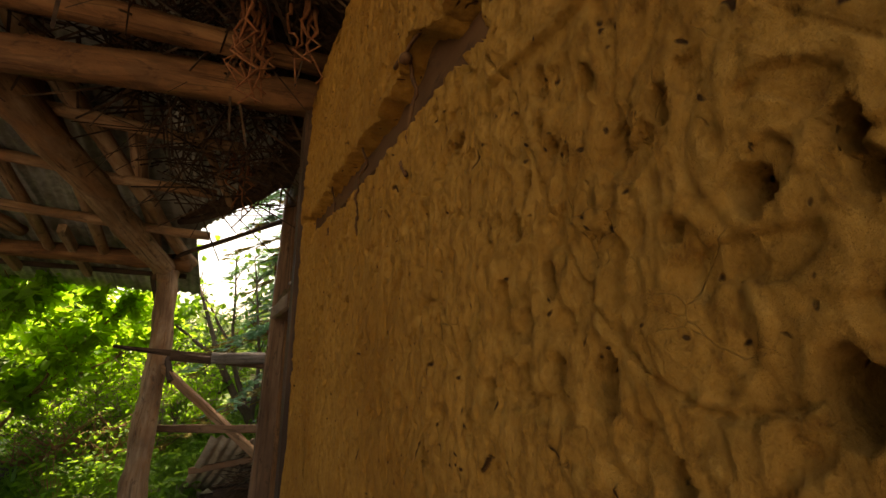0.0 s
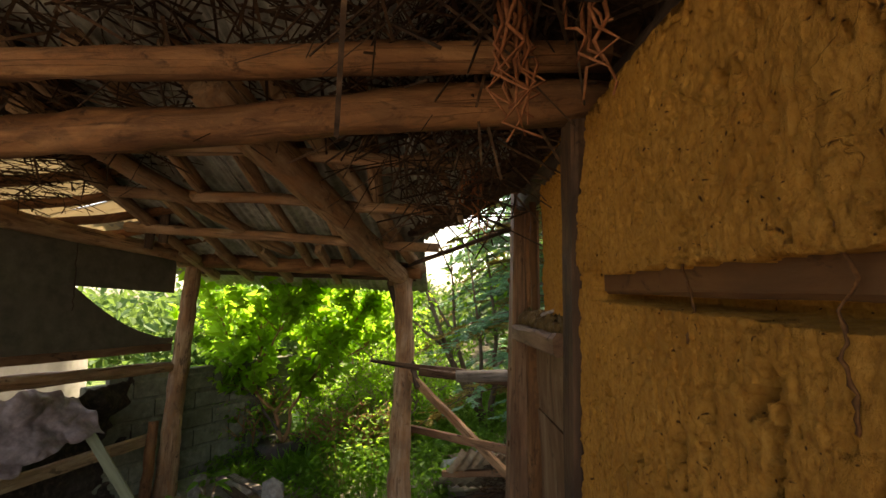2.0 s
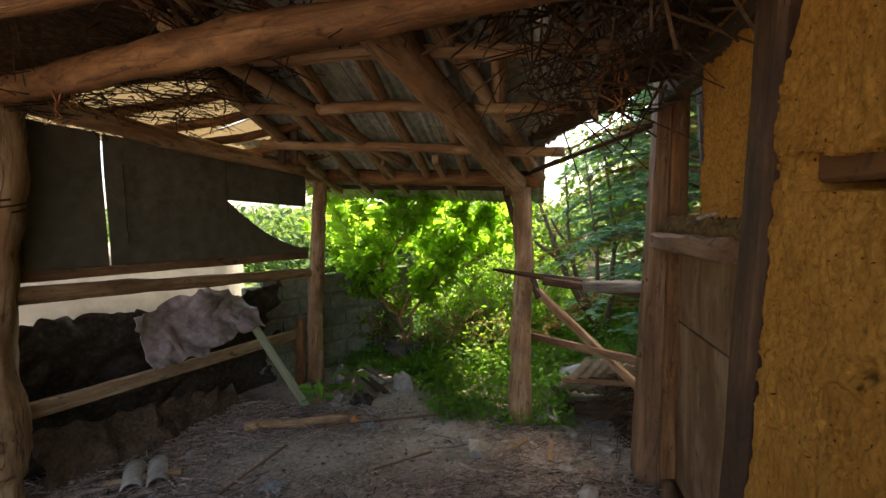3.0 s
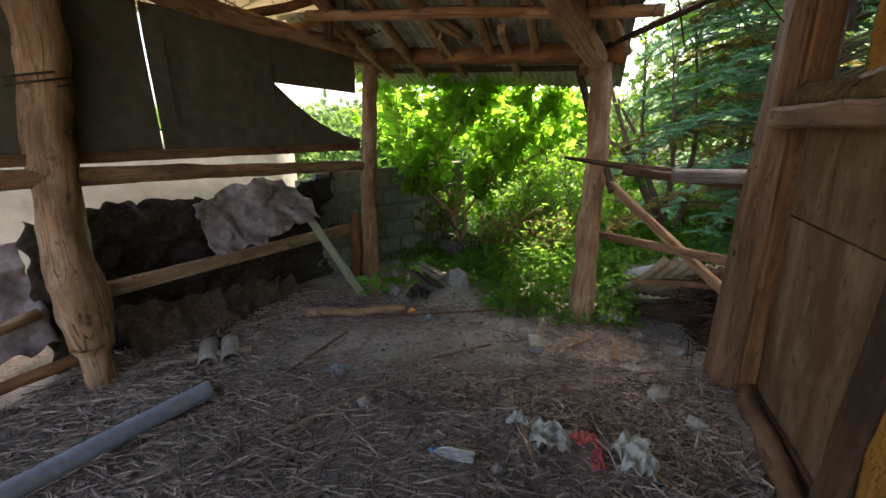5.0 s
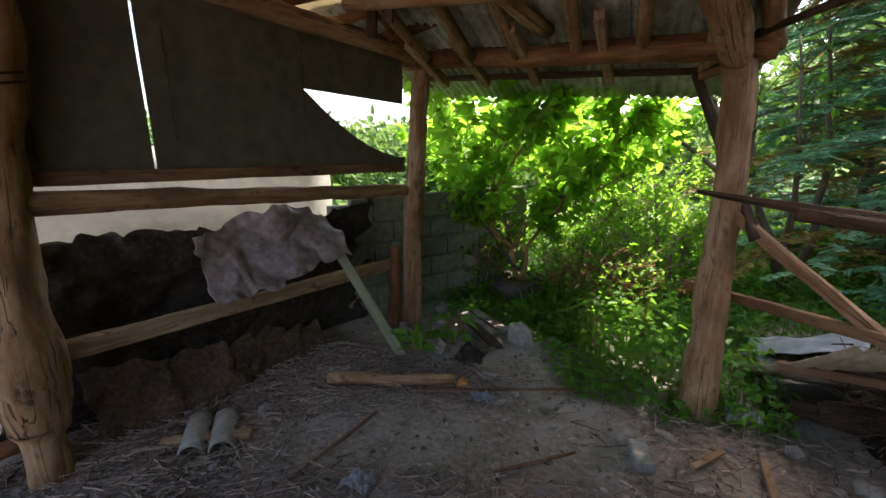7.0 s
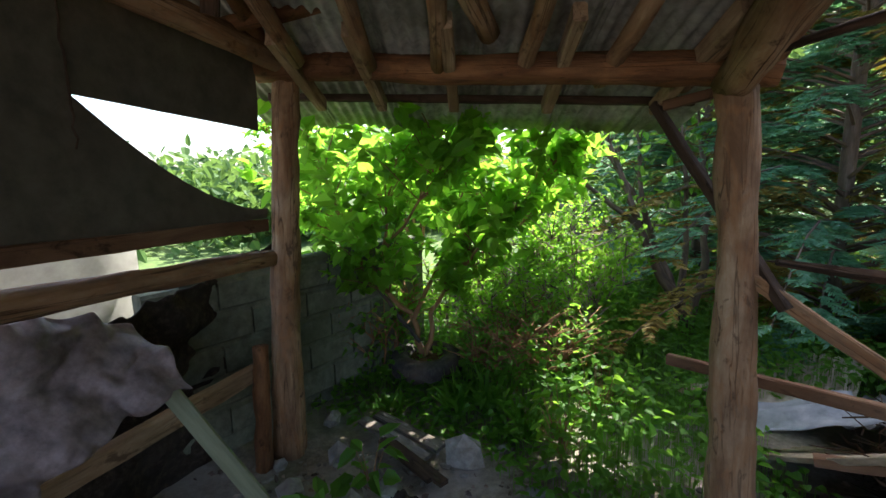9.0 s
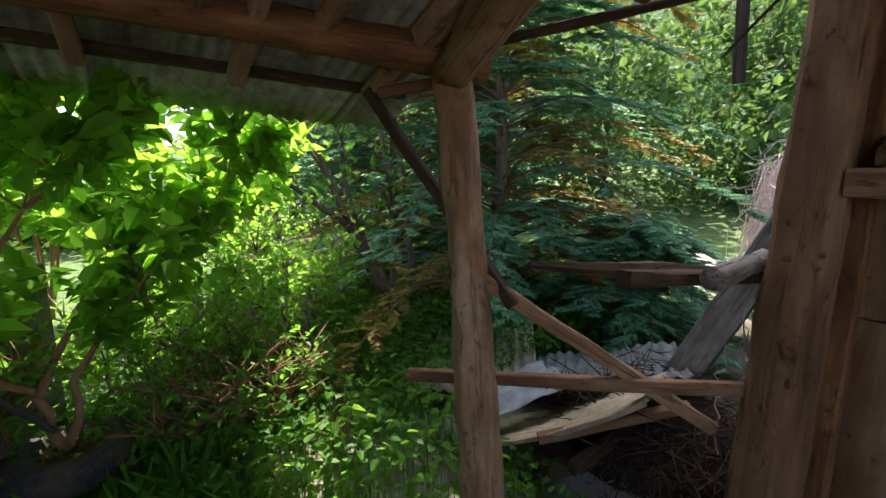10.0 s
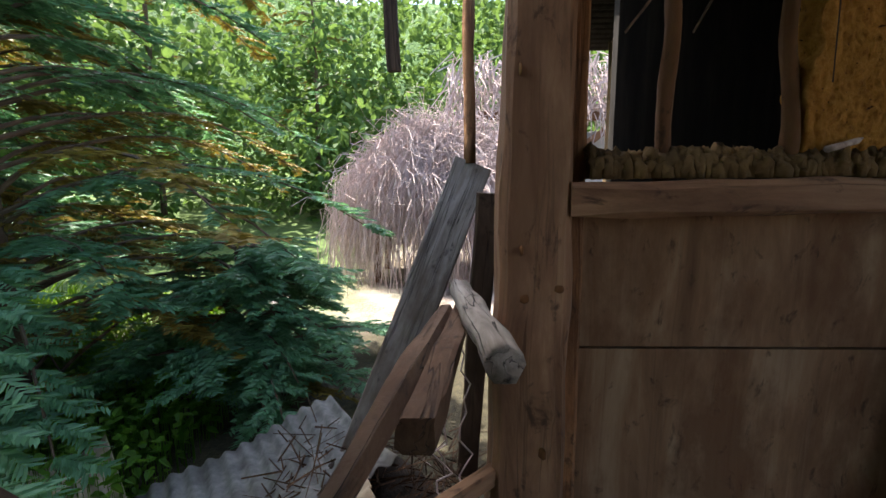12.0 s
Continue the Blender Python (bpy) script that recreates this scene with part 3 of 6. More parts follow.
plain_wall("wall_yard", (-9.0, -7.5), (5.0, -7.5), 0, 1.9, 0.2, PALE_WALL, "pale rendered yard wall behind the shed")
# Dark inner walls added to close the room, so its opening stays dark.
plain_wall("wall_room_back", (2.9, -2.2), (2.9, 2.75), 0, 2.7, 0.15, MUD_DARK, "dark mud inner wall closing off the ruined room")
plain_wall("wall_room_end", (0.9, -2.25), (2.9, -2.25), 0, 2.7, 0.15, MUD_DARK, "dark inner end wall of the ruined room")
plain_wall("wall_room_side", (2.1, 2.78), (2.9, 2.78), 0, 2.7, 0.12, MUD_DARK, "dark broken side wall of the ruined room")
# Partition and ceiling carry the room's darkness in their colour.
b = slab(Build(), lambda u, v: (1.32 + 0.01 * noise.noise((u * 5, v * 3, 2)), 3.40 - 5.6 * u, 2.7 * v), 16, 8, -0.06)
tagged(b.put("wall_room_partition", ROOM_SHADE), "near-black partition standing for the darkness in the ruined room", "wall", kind="structure")
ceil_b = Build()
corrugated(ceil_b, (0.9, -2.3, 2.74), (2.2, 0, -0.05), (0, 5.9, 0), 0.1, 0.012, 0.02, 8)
tagged(ceil_b.put("ceiling_room", ROOM_SHADE), "near-black ceiling added to keep the ruined room dark", "ceiling", kind="structure")


# ---- roof ----
def roof_z(x, y):
    if y < 2.2:
        return roof_z(x, 2.2) - (2.2 - y) * 0.06
    return 1.93 + (5.95 - y) * 0.31 - x * 0.09


def roof_sheets():
    b = Build()
    for k in range(6):
        x0 = -2.95 + k * 0.53
        x1 = x0 + 0.57
        eave = 6.22 - (x0 + 2.9) * 0.11 + 0.06 * noise.noise((k, 2, 2))
        if k == 5:
            x1 = 0.02
        for y0, y1, lift in ((eave, 4.6, 0.0), (4.75, 3.2, 0.012), (3.35, 2.0, 0.024)):
            if k == 0 and y0 < 4.9:
                continue
            a = Vector((x0, y0, roof_z(x0, y0) + lift))
            corrugated(b, a, Vector((x1, y0, roof_z(x1, y0) + lift)) - a, Vector((x0, y1, roof_z(x0, y1) + lift)) - a, 0.076, 0.010, 0.004, 6, 0.01, 0.0, k + y0, 0.015)
    for k in range(8):
        x0 = -3.9 + k * 0.66
        a = Vector((x0, 2.12, roof_z(x0, 2.12) + 0.05))
        across = Vector((0.68 if k != 5 else 0.645, 0, -0.06))
        corrugated(b, a, across, Vector((0, -2.6, -0.16)), 0.076, 0.010, 0.004, 6, 0.0, 0.0, k, 0.02)
    for k in range(4):
        x0 = 0.0 + k * 0.27
        y0 = 4.62 - k * 0.42
        a = Vector((x0, y0, roof_z(x0, y0) + 0.03 + 0.1 * k))
        corrugated(b, a, (0.33, -0.43, 0.11), Vector((x0 + 0.01, 2.0, roof_z(x0, 2.0) + 0.04)) - a, 0.076, 0.010, 0.004, 6, 0.0, 0.02, k, 0.02)
    ob = b.put("ceiling", ROOF, smooth=True)
    return tagged(ob, "weathered grey corrugated sheet roof seen from below", "roof", kind="structure")


roof_sheets()
CREAM = leaf_mat("cream_plastic_sheet", (0.38, 0.33, 0.23), (0.52, 0.46, 0.34), (0.58, 0.51, 0.38), 0.6, 0.42)
b = Build()
for k in range(4):
    y0 = 2.35 + k * 0.9
    hi = Vector((-1.95 - 0.13 * k, y0, 3.16 - 0.21 * k))
    lo = Vector((-3.95 + 0.16 * k, y0 + 0.15, 2.66 - 0.09 * k))
    corrugated(b, lo, Vector((0.12, 0.94, -0.10)), hi - lo, 0.13, 0.016, 0.006, 6, 0.0, 0.0, k, 0.02)
tagged(b.put("ceiling_lean_to", CREAM, smooth=True), "pale cream corrugated lean-to roof sheets, lit from outside", "roof", kind="structure")


def timber(name, p, q, r0, r1, mat, label, category, **kw):
    return tagged(log(Build(), p, q, r0, r1, **kw).put(name, mat, smooth=True), label, category)


def beam(p, q, r0, r1, label="stripped pine log roof beam", mat=LOG, name="log_beam", **kw):
    return tagged(log(Build(), p, q, r0, r1, **kw).put(name, mat, smooth=True), label, "beam", group="roof timbers")


beam((-3.42, 2.88, 2.62), (0.78, 2.22, 2.57), 0.088, 0.084, "thick stripped log main beam with knots", bow=(0, -0.05, -0.01), seed=1, n=24, wander=0.05, rough=0.3)
beam((-3.1, 2.2, 2.71), (0.72, 2.06, 2.66), 0.06, 0.055, "orange-brown stripped log above the main beam", seed=2, n=20, wander=0.05)
beam((-3.3, 2.62, 2.62), (-2.42, 5.5, 2.33), 0.075, 0.07, "grey-brown log plate along the side", POST, bow=(0.02, 0, -0.03), seed=3, n=18)
beam((-2.62, 5.38, 2.31), (-0.02, 4.86, 2.12), 0.072, 0.078, "stripped log plate over the front opening", LOG, "log_beam", bow=(0, 0, 0.0), seed=4, n=18)
beam((-0.86, 2.5, 2.80), (-0.21, 4.86, 2.06), 0.11, 0.085, "crooked log strut running down to the front post", POST, bow=(0, 0, -0.02), seed=5, n=16, rough=0.3)
beam((-0.62, 2.7, 2.86), (-0.02, 4.95, 2.14), 0.055, 0.05, "thin crooked strut beside the big one", seed=6, mat=POST, wander=0.06)
beam((-1.95, 2.75, 2.85), (-1.30, 4.95, 2.33), 0.06, 0.05, "pale slanting log strut under the roof", POST, seed=7, bow=(0, 0, -0.03))
# rafters of the front slope
for k, x in enumerate((-2.30, -1.92, -1.55, -1.12, -0.72, -0.30)):
    beam((x + 0.06, 2.5, roof_z(x + 0.06, 2.5) - 0.10), (x, 5.15, roof_z(x, 5.15) - 0.10), 0.05, 0.042,
         "round pole rafter under the roof sheets", POST, name="rafter", seed=10 + k, wander=0.035, n=12, sides=9)
# purlins across the rafters
for k, (y, x0, x1) in enumerate(((4.3, -2.5, 0.15), (3.7, -2.2, 0.2), (3.15, -2.1, 0.35))):
    beam((x0, y + 0.08, roof_z(x0, y) - 0.17), (x1, y - 0.1, roof_z(x1, y) - 0.17), 0.042, 0.038,
         "round pole purlin across the rafters", POST, name="purlin", seed=20 + k, wander=0.03, n=12, sides=9)
# jack rafters of the lean-to side
for k in range(6):
    y = 3.0 + k * 0.42
    x = -3.18 + (y - 2.7) * 0.28
    beam((x - 0.45, y - 0.1, 2.60 - 0.045 * k), (-2.1 + 0.05 * k, 3.6 + 0.26 * k, 2.90 - 0.08 * k), 0.042, 0.036,
         "thin pole rafter of the lean-to", name="rafter", seed=30 + k, wander=0.03, n=10, sides=8)
beam((-2.05, 2.7, 2.98), (-2.65, 6.0, 2.2), 0.05, 0.045, "long hip rafter pole of the lean-to", name="rafter", seed=37)
for k, (p, q) in enumerate((((-2.45, 4.6, 2.34), (-2.36, 4.5, 2.62)), ((-2.2, 4.4, 2.36), (-2.16, 4.36, 2.68)))):
    b = plank(Build(), p, q, 0.07, 0.035, (1, 0, 0), seed=k)
    tagged(b.put("prop_board", DARK_WOOD), "short dark upright board under the lean-to", "board")
b = plank(Build(), (-2.7, 5.72, roof_z(-2.7, 5.72) - 0.035), (-0.1, 5.42, roof_z(-0.1, 5.42) - 0.035), 0.045, 0.06, seed=9, n=20)
tagged(b.put("eave_batten", DARK_WOOD), "dark batten under the eave sheets", "batten")
# tails of the rafters past the plate, paler sawn ends
for k, x in enumerate((-2.35, -1.95, -1.5, -0.95, -0.35)):
    b = plank(Build(), (x, 4.95 - 0.1 * k, roof_z(x, 4.95 - 0.1 * k) - 0.10), (x + 0.02, 5.70 - (x + 2.9) * 0.12, roof_z(x, 5.70 - (x + 2.9) * 0.12) - 0.10), 0.085, 0.06, seed=k + 2)
    tagged(b.put("rafter_tail", PALE_BOARD), "pale sawn rafter end under the eave", "rafter", group="rafter ends")
rod = log(Build(), (-0.15, 4.75, 2.16), (0.72, 3.80, 2.36), 0.022, 0.018, seed=41, wander=0.01)
tagged(rod.put("tie_pole", DARK_WOOD, smooth=True), "thin dark pole tied between the posts", "pole")
rod = log(Build(), (-0.1, 4.45, 2.42), (0.62, 3.72, 2.60), 0.03, 0.02, seed=42, bow=(0, 0, -0.05))
tagged(rod.put("eave_lath", DARK_WOOD, smooth=True), "bent dark lath along the broken roof edge", "lath")

b = log(Build(), (0.78, -1.0, 2.56), (0.78, 2.0, 2.54), 0.08, 0.08, seed=43)
tagged(b.put("wall_plate", DARK_WOOD, smooth=True), "dark log plate on the mud wall head", "beam")
# Dark sheet added in place of the unlit gap over the wall head.
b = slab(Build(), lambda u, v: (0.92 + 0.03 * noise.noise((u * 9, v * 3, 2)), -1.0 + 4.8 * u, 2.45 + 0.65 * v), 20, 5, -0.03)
tagged(b.put("dark_gap_sheet", DARK_WOOD), "dark sheet standing for the dark gap above the wall head", "boarding", kind="structure")

def head_patch(u, v):
    """Dark backing added to close a sky gap in the roof above the wall head."""
    x, y = 0.42 + 0.6 * v, 1.85 + 1.9 * u
    return (x, y, 2.98 - 0.10 * v - 0.12 * u + 0.03 * noise.noise((x * 6, y * 6, 3)))


def edge_patch(u, v):
    """Matting hanging from the roof to the broken eave edge."""
    low = Vector((-0.08, 4.40, 2.44)).lerp(Vector((0.86, 3.46, 2.66)), u)
    low.z += 0.02 * noise.noise((u * 14, 1, 1)) - 0.05 * math.sin(math.pi * u)
    return low + Vector((-0.16, -0.30, 0.40)) * v + Vector((0, 0, 0.03)) * noise.noise((u * 9, v * 6, 4))


def beam_patch(u, v):
    """Matting over the far end of the main beam."""
    x, y = -4.0 + 2.2 * u, 1.9 + 1.1 * v
    return (x, y, 2.49 + 0.27 * (x + 3.95) - 0.11 * (y - 2.35) + 0.04 * noise.noise((x * 5, y * 5, 8)))


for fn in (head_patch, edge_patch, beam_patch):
    tagged(slab(Build(), fn, 30, 10, -0.02).put("thatch_mat", THATCH, smooth=True), "old brown thatch matting and added backing under the broken roof edge", "thatch", kind="structure")

# ---- posts ----
def post(name, pts, radii, mat, label, seed, sides=14, rough=0.2):
    fine_p, fine_r = [], []
    P = [Vector(p) for p in pts]
    for i in range(len(P) - 1):
        for k in range(8):
            t = k / 8
            fine_p.append(P[i].lerp(P[i + 1], t))
            fine_r.append(radii[i] + (radii[i + 1] - radii[i]) * (t * t * (3 - 2 * t)))
    fine_p.append(P[-1])
    fine_r.append(radii[-1])
    return tagged(tube(Build(), fine_p, fine_r, sides, rough, seed).put(name, mat, smooth=True), label, "post", group="shed posts")


post("post", ((-3.20, 2.66, -0.03), (-3.24, 2.68, 0.22), (-3.25, 2.69, 0.28), (-3.27, 2.70, 0.55), (-3.31, 2.72, 1.0), (-3.28, 2.76, 1.6), (-3.24, 2.82, 2.1), (-3.26, 2.85, 2.52)),
     (0.085, 0.09, 0.125, 0.15, 0.125, 0.12, 0.125, 0.13), POST, "gnarled pale log post with a cut foot", 51, 24, 0.2)
post("post", ((-2.53, 5.19, -0.03), (-2.52, 5.25, 0.8), (-2.49, 5.33, 1.6), (-2.47, 5.41, 2.29)), (0.10, 0.085, 0.08, 0.075), POST, "brown log corner post", 52, 18, 0.22)
post("post", ((-0.22, 4.57, -0.03), (-0.21, 4.66, 0.7), (-0.17, 4.79, 1.4), (-0.19, 4.86, 2.04)), (0.105, 0.09, 0.083, 0.085), POST, "smooth stripped log post at the front opening", 53, 18, 0.26)
stub = log(Build(), (-2.62, 5.02, -0.02), (-2.62, 5.1, 0.72), 0.05, 0.045, seed=54)
tagged(stub.put("stake", LOG, smooth=True), "short log stake beside the corner post", "stake")


DARK_TIMBER = wood("dark_red_timber", (0.016, 0.008, 0.004), (0.072, 0.035, 0.017), (0.15, 0.082, 0.044), (0.026, 0.014, 0.008), 16, 0.5, 0.8, 0.012)


def square_post(name, p, q, w, d, mat, label, seed):
    b = plank(Build(), p, q, w, d, (0, 1, 0), seed, 20, 0.012)
    return tagged(b.put(name, mat), label, "post", group="shed posts")


b = plank(Build(), (0.66, 3.84, -0.03), (0.76, 3.80, 2.62), 0.25, 0.19, (0, 1, 0), 61, 24, 0.014, taper=0.72)
corner_post = tagged(b.put("post", TIMBER), "squared grey timber corner post with knots", "post", group="shed posts")
for y, z in ((3.87, 1.97), (3.86, 1.47), (3.75, 1.36), (3.85, 1.33), (3.79, 0.85)):
    x = 0.66 + 0.10 * z / 2.62 - 0.098 * (1 - 0.28 * z / 2.62)
    k = rock(Build(), (x, y, z - 0.012), (0.010 + 0.004 * math.sin(9 * z), 0.03, 0.034 + 0.008 * math.sin(17 * z)), y + z, n=2)
    k.put("knot", DARK_RAIL, corner_post, "dark knot", smooth=True)
b = plank(Build(), (0.74, 3.69, 0.0), (0.80, 3.69, 2.45), 0.07, 0.09, (0, 1, 0), 62, 14)
tagged(b.put("jamb", LOG), "narrow reddish jamb board beside the corner post", "jamb")
square_post("post", (0.70, 2.58, 0.0), (0.70, 2.26, 2.5), 0.17, 0.15, DARK_TIMBER, "squared brown timber post between mud and panel", 63)


def window_wall():
    """Plywood panel under a sill rail, with a broken barred opening above it."""
    thing = tagged(empty("wall_panel", (0.8, 3.1, 0)), "stained plywood infill under a barred broken opening", "wall", kind="structure")
    for z0, z1, s in ((0.06, 1.115, 1.0), (1.12, 1.60, 2.0)):
        for y0, y1 in ((2.5, 3.70),):
            b = plank(Build(), (0.80, (y0 + y1) / 2, z0), (0.80, (y0 + y1) / 2, z1), y1 - y0, 0.02, (0, 1, 0), s + y0, 8, 0.002, 0.01)
            b.put("panel", PANEL, thing)
    # Unseen near-black slab, added to stop daylight leaking through the panel joint.
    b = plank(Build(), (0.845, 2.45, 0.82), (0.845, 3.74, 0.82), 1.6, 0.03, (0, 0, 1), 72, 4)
    b.put("backing", ROOM_SHADE, thing, "dark backing added to stop light at the panel joint")
    b = plank(Build(), (0.715, 2.62, 1.625), (0.715, 3.72, 1.61), 0.10, 0.16, (0, 0, 1), 65, 18, 0.012)
    b.put("sill_rail", TIMBER, thing, "rough grey sill timber")
    b = plank(Build(), (0.76, 2.4, 2.5), (0.76, 3.75, 2.52), 0.12, 0.12, (0, 0, 1), 66, 10)
    b.put("lintel", DARK_WOOD, thing, "dark lintel timber")
    for k, (y, y2) in enumerate(((3.43, 3.43), (3.06, 3.11))):
        b = log(Build(), (0.74, y, 1.66), (0.75, y2, 2.48), 0.024, 0.021, seed=67 + k, wander=0.012, n=20, rough=0.35)
        b.put("bar", DARK_RAIL, thing, "crooked stick bar", smooth=True)
    b = log(Build(), (0.68, 3.0, 1.75), (0.80, 2.66, 1.83), 0.01, 0.008, seed=69)
    b.put("lath", TWIG, thing, "broken lath", smooth=True)
    def ridge(u, v):
        y = 2.42 + 1.24 * u
        a = math.pi * v
        h = 0.06 + 0.05 * noise.noise((y * 7, 1, 4)) + 0.04 * abs(noise.noise((y * 24, v * 6, 4))) + 0.025 * noise.noise((y * 55, v * 14, 2)) + 0.018 * noise.noise((y * 120, v * 26, 5))
        return (0.745 - 0.055 * math.cos(a) + 0.022 * noise.noise((y * 24, v * 5, 9)) + 0.012 * noise.noise((y * 70, v * 15, 6)), y, 1.672 + max(0.008, h) * math.sin(a) ** 0.5)
    b = slab(Build(), ridge, 260, 26, 0.01)
    b.put("mud_crumbs", MUD_DARK, thing, "crumbled mud on the sill", smooth=True)

    def daub(u, v):
        z = 1.66 + 0.92 * v
        edge = 3.04 + 0.05 * noise.noise((z * 5, 2, 1)) + 0.03 * noise.noise((z * 15, 2, 5))
        y = 2.40 + (edge - 2.40) * u
        lump = noise.noise((y * 5, z * 5, 1)) * 0.02 + abs(noise.noise((y * 11, z * 9, 4))) * 0.02 + 0.012 * abs(noise.noise((y * 40, z * 30, 4))) + 0.006 * noise.noise((y * 90, z * 70, 4))
        return (0.705 + lump, y, z)
    b = Build()
    slab(b, daub, 110, 140, 0, (0.10, 0, 0))
    b.put("mud_infill", MUD, thing, "crumbled ochre mud infill", smooth=True)
    b = plank(Build(), (0.79, 2.5, 0.04), (0.79, 3.7, 0.04), 0.07, 0.05, (0, 0, 1), 70, 10)
    b.put("ground_sill", TIMBER, thing, "rotten ground sill")


window_wall()
b = log(Build(), (0.665, 2.55, 0.03), (0.735, 3.66, 0.035), 0.05, 0.06, seed=71, n=22, wander=0.05, rough=0.5)
tagged(b.put("rotten_log", TIMBER, smooth=True), "rotten grey log lying along the wall foot", "log")

# ---- the open side: boards, rails, covers ----
C0, A0 = Vector((-3.25, 2.68, 0)), Vector((-2.52, 5.28, 0))
SIDE = (A0 - C0).normalized()
OUT = Vector((-SIDE.y, SIDE.x, 0))


def side(s, z, off=0.0):
    """A point on the open side: s metres along it from the gnarled post, z up, off metres outwards."""
    return C0 + SIDE * s + OUT * off + Vector((0, 0, z))


SPAN = (A0 - C0).length


def board_sheet(name, s0, s1, lo, hi, off, label, torn=False):
    def fn(u, v):
        s = s0 + (s1 - s0) * u
        z0, z1 = lo(s), hi(s)
        o = off + 0.012 * noise.noise((s * 2, v * 2, off * 9))
        return side(s, z0 + (z1 - z0) * v, o)
    return tagged(slab(Build(), fn, 40, 12, 0.008).put(name, BOARD), label, "board", group="side boards")


top = lambda s: 2.505 - 0.062 * s
bot = lambda s: 1.50 - 0.02 * s
SLIT = 0.72
board_sheet("fibre_board", -1.6, SLIT - 0.007, bot, top, 0.10, "dark grey-green fibre board hung on the side")
board_sheet("fibre_board", SLIT + 0.007, 1.72, bot, top, 0.10, "dark grey-green fibre board hung on the side")


def tear_low(s):
    t = max(0.0, min(1.0, (s - 1.72) / 0.9))
    return 2.0 - 0.50 * (1 - (1 - t) ** 1.0) - 0.08 * math.sin(math.pi * t)


board_sheet("fibre_board", 1.718, 2.72, lambda s: 1.47 - 0.01 * s, tear_low, 0.10, "torn lower piece of fibre board with a curved edge")
board_sheet("fibre_board", 1.718, 2.72, lambda s: 2.005 - 0.05 * (s - 1.7), top, 0.105, "torn upper strip of fibre board")
for z, lab in ((1.47, "thin grey batten under the boards"),):
    b = plank(Build(), side(-1.6, z + 0.05, 0.06), side(2.66, z - 0.06, 0.06), 0.07, 0.03, (0, 0, 1), 81, 24, 0.006)
    tagged(b.put("batten", TIMBER), lab, "batten")
b = log(Build(), side(-1.5, 1.46, 0.03), side(2.68, 1.21, 0.03), 0.062, 0.05, seed=82, n=24, wander=0.05)
tagged(b.put("rail_log", POST, smooth=True), "peeled grey-brown log rail", "rail")
b = plank(Build(), side(-0.1, 0.60, 0.10), side(2.5, 0.55, 0.10), 0.10, 0.05, (0, 0, 1), 83, 20, 0.01)
tagged(b.put("low_rail", PALE_BOARD), "pale split rail low along the side", "rail")
b = log(Build(), side(-1.7, 0.28, 0.2), side(-0.15, 0.52, 0.25), 0.04, 0.035, seed=84)
tagged(b.put("pole", POST, smooth=True), "pale pole lying beyond the gnarled post", "pole")
b = log(Build(), side(-1.7, 0.08, 0.15), side(0.0, 0.2, 0.1), 0.04, 0.04, seed=85)
tagged(b.put("pole", LOG, smooth=True), "reddish pole low beyond the gnarled post", "pole")
plain_wall("wall_neighbour", tuple(side(-3.0, 0, 1.6))[:2], tuple(side(2.7, 0, 1.2))[:2], 0, 1.62, 0.15, PALE_WALL, "pale rendered boundary wall beyond the open side")


def cover(name, mat, s0, s1, top_z, low_z, off_top, off_low, rough, seed, label, cat, freq=1.0):
    def fn(u, v):
        s = s0 + (s1 - s0) * u
        w = 1 - v
        z = low_z(u) * w + top_z(u) * v
        o = off_low * w + off_top * v
        p = Vector((s * 3 + z * 1.1, z * 4 - s * 0.8, seed)) * freq
        fold = noise.noise(p) + 0.35 * noise.noise(p * 2.3) + 0.9 * (0.4 - abs(noise.noise(p * 1.3 + Vector((3, 1, 0))))) + 0.3 * (0.3 - abs(noise.noise(p * 3.1))) + 0.16 * (0.3 - abs(noise.noise(p * 6.0 + Vector((0, 5, 2)))))
        rim = max(abs(2 * v - 1), abs(2 * u - 1)) ** 4
        return side(s + 0.03 * noise.noise(p * 1.7) + 0.06 * rim * noise.noise((s * 9, z * 9, seed)), z + 0.05 * rim * noise.noise((s * 11, seed, v * 3)), o + rough * fold)
    return tagged(slab(Build(), fn, 120, 60, 0.004).put(name, mat, smooth=True), label, cat)


cover("black_cover", BLACK_CLOTH, -0.12, 3.05, lambda u: 1.08 + 0.05 * math.sin(9 * u) + 0.12 * max(0, u - 0.8) * 5, lambda u: -0.08, 0.30, 0.40, 0.085, 1.0, "crumpled dark plastic cover over a stack", "cover", 0.75)
cover("tarpaulin", CLOTH, 0.86, 1.86, lambda u: 1.07 + 0.2 * math.sin(2.5 * u) ** 2 - 0.10 * u, lambda u: 0.68 + 0.22 * max(0, u - 0.3), 0.16, -0.12, 0.10, 2.0, "crumpled mauve-grey tarpaulin slung over the rail", "tarpaulin", 0.8)
cover("tarpaulin", CLOTH, -1.7, -0.1, lambda u: 0.85 + 0.08 * u, lambda u: 0.25 + 0.05 * u, 0.6, 0.2, 0.06, 3.0, "pale grey dusty sheet over the stack", "tarpaulin")
b = plank(Build(), side(1.86, 0.78, 0.0), (-2.22, 4.48, 0.0), 0.075, 0.022, (0.7, 0.3, 0.3), 86, 10, 0.003)
GREEN = surface("green_board", (0.12, 0.13, 0.075), (0.20, 0.215, 0.13), (0.27, 0.285, 0.185), 20, 3, (0.2, 0.2, 0.13), 0.4, 0.7, 0.002, (1, 1, 0.1), "grain")
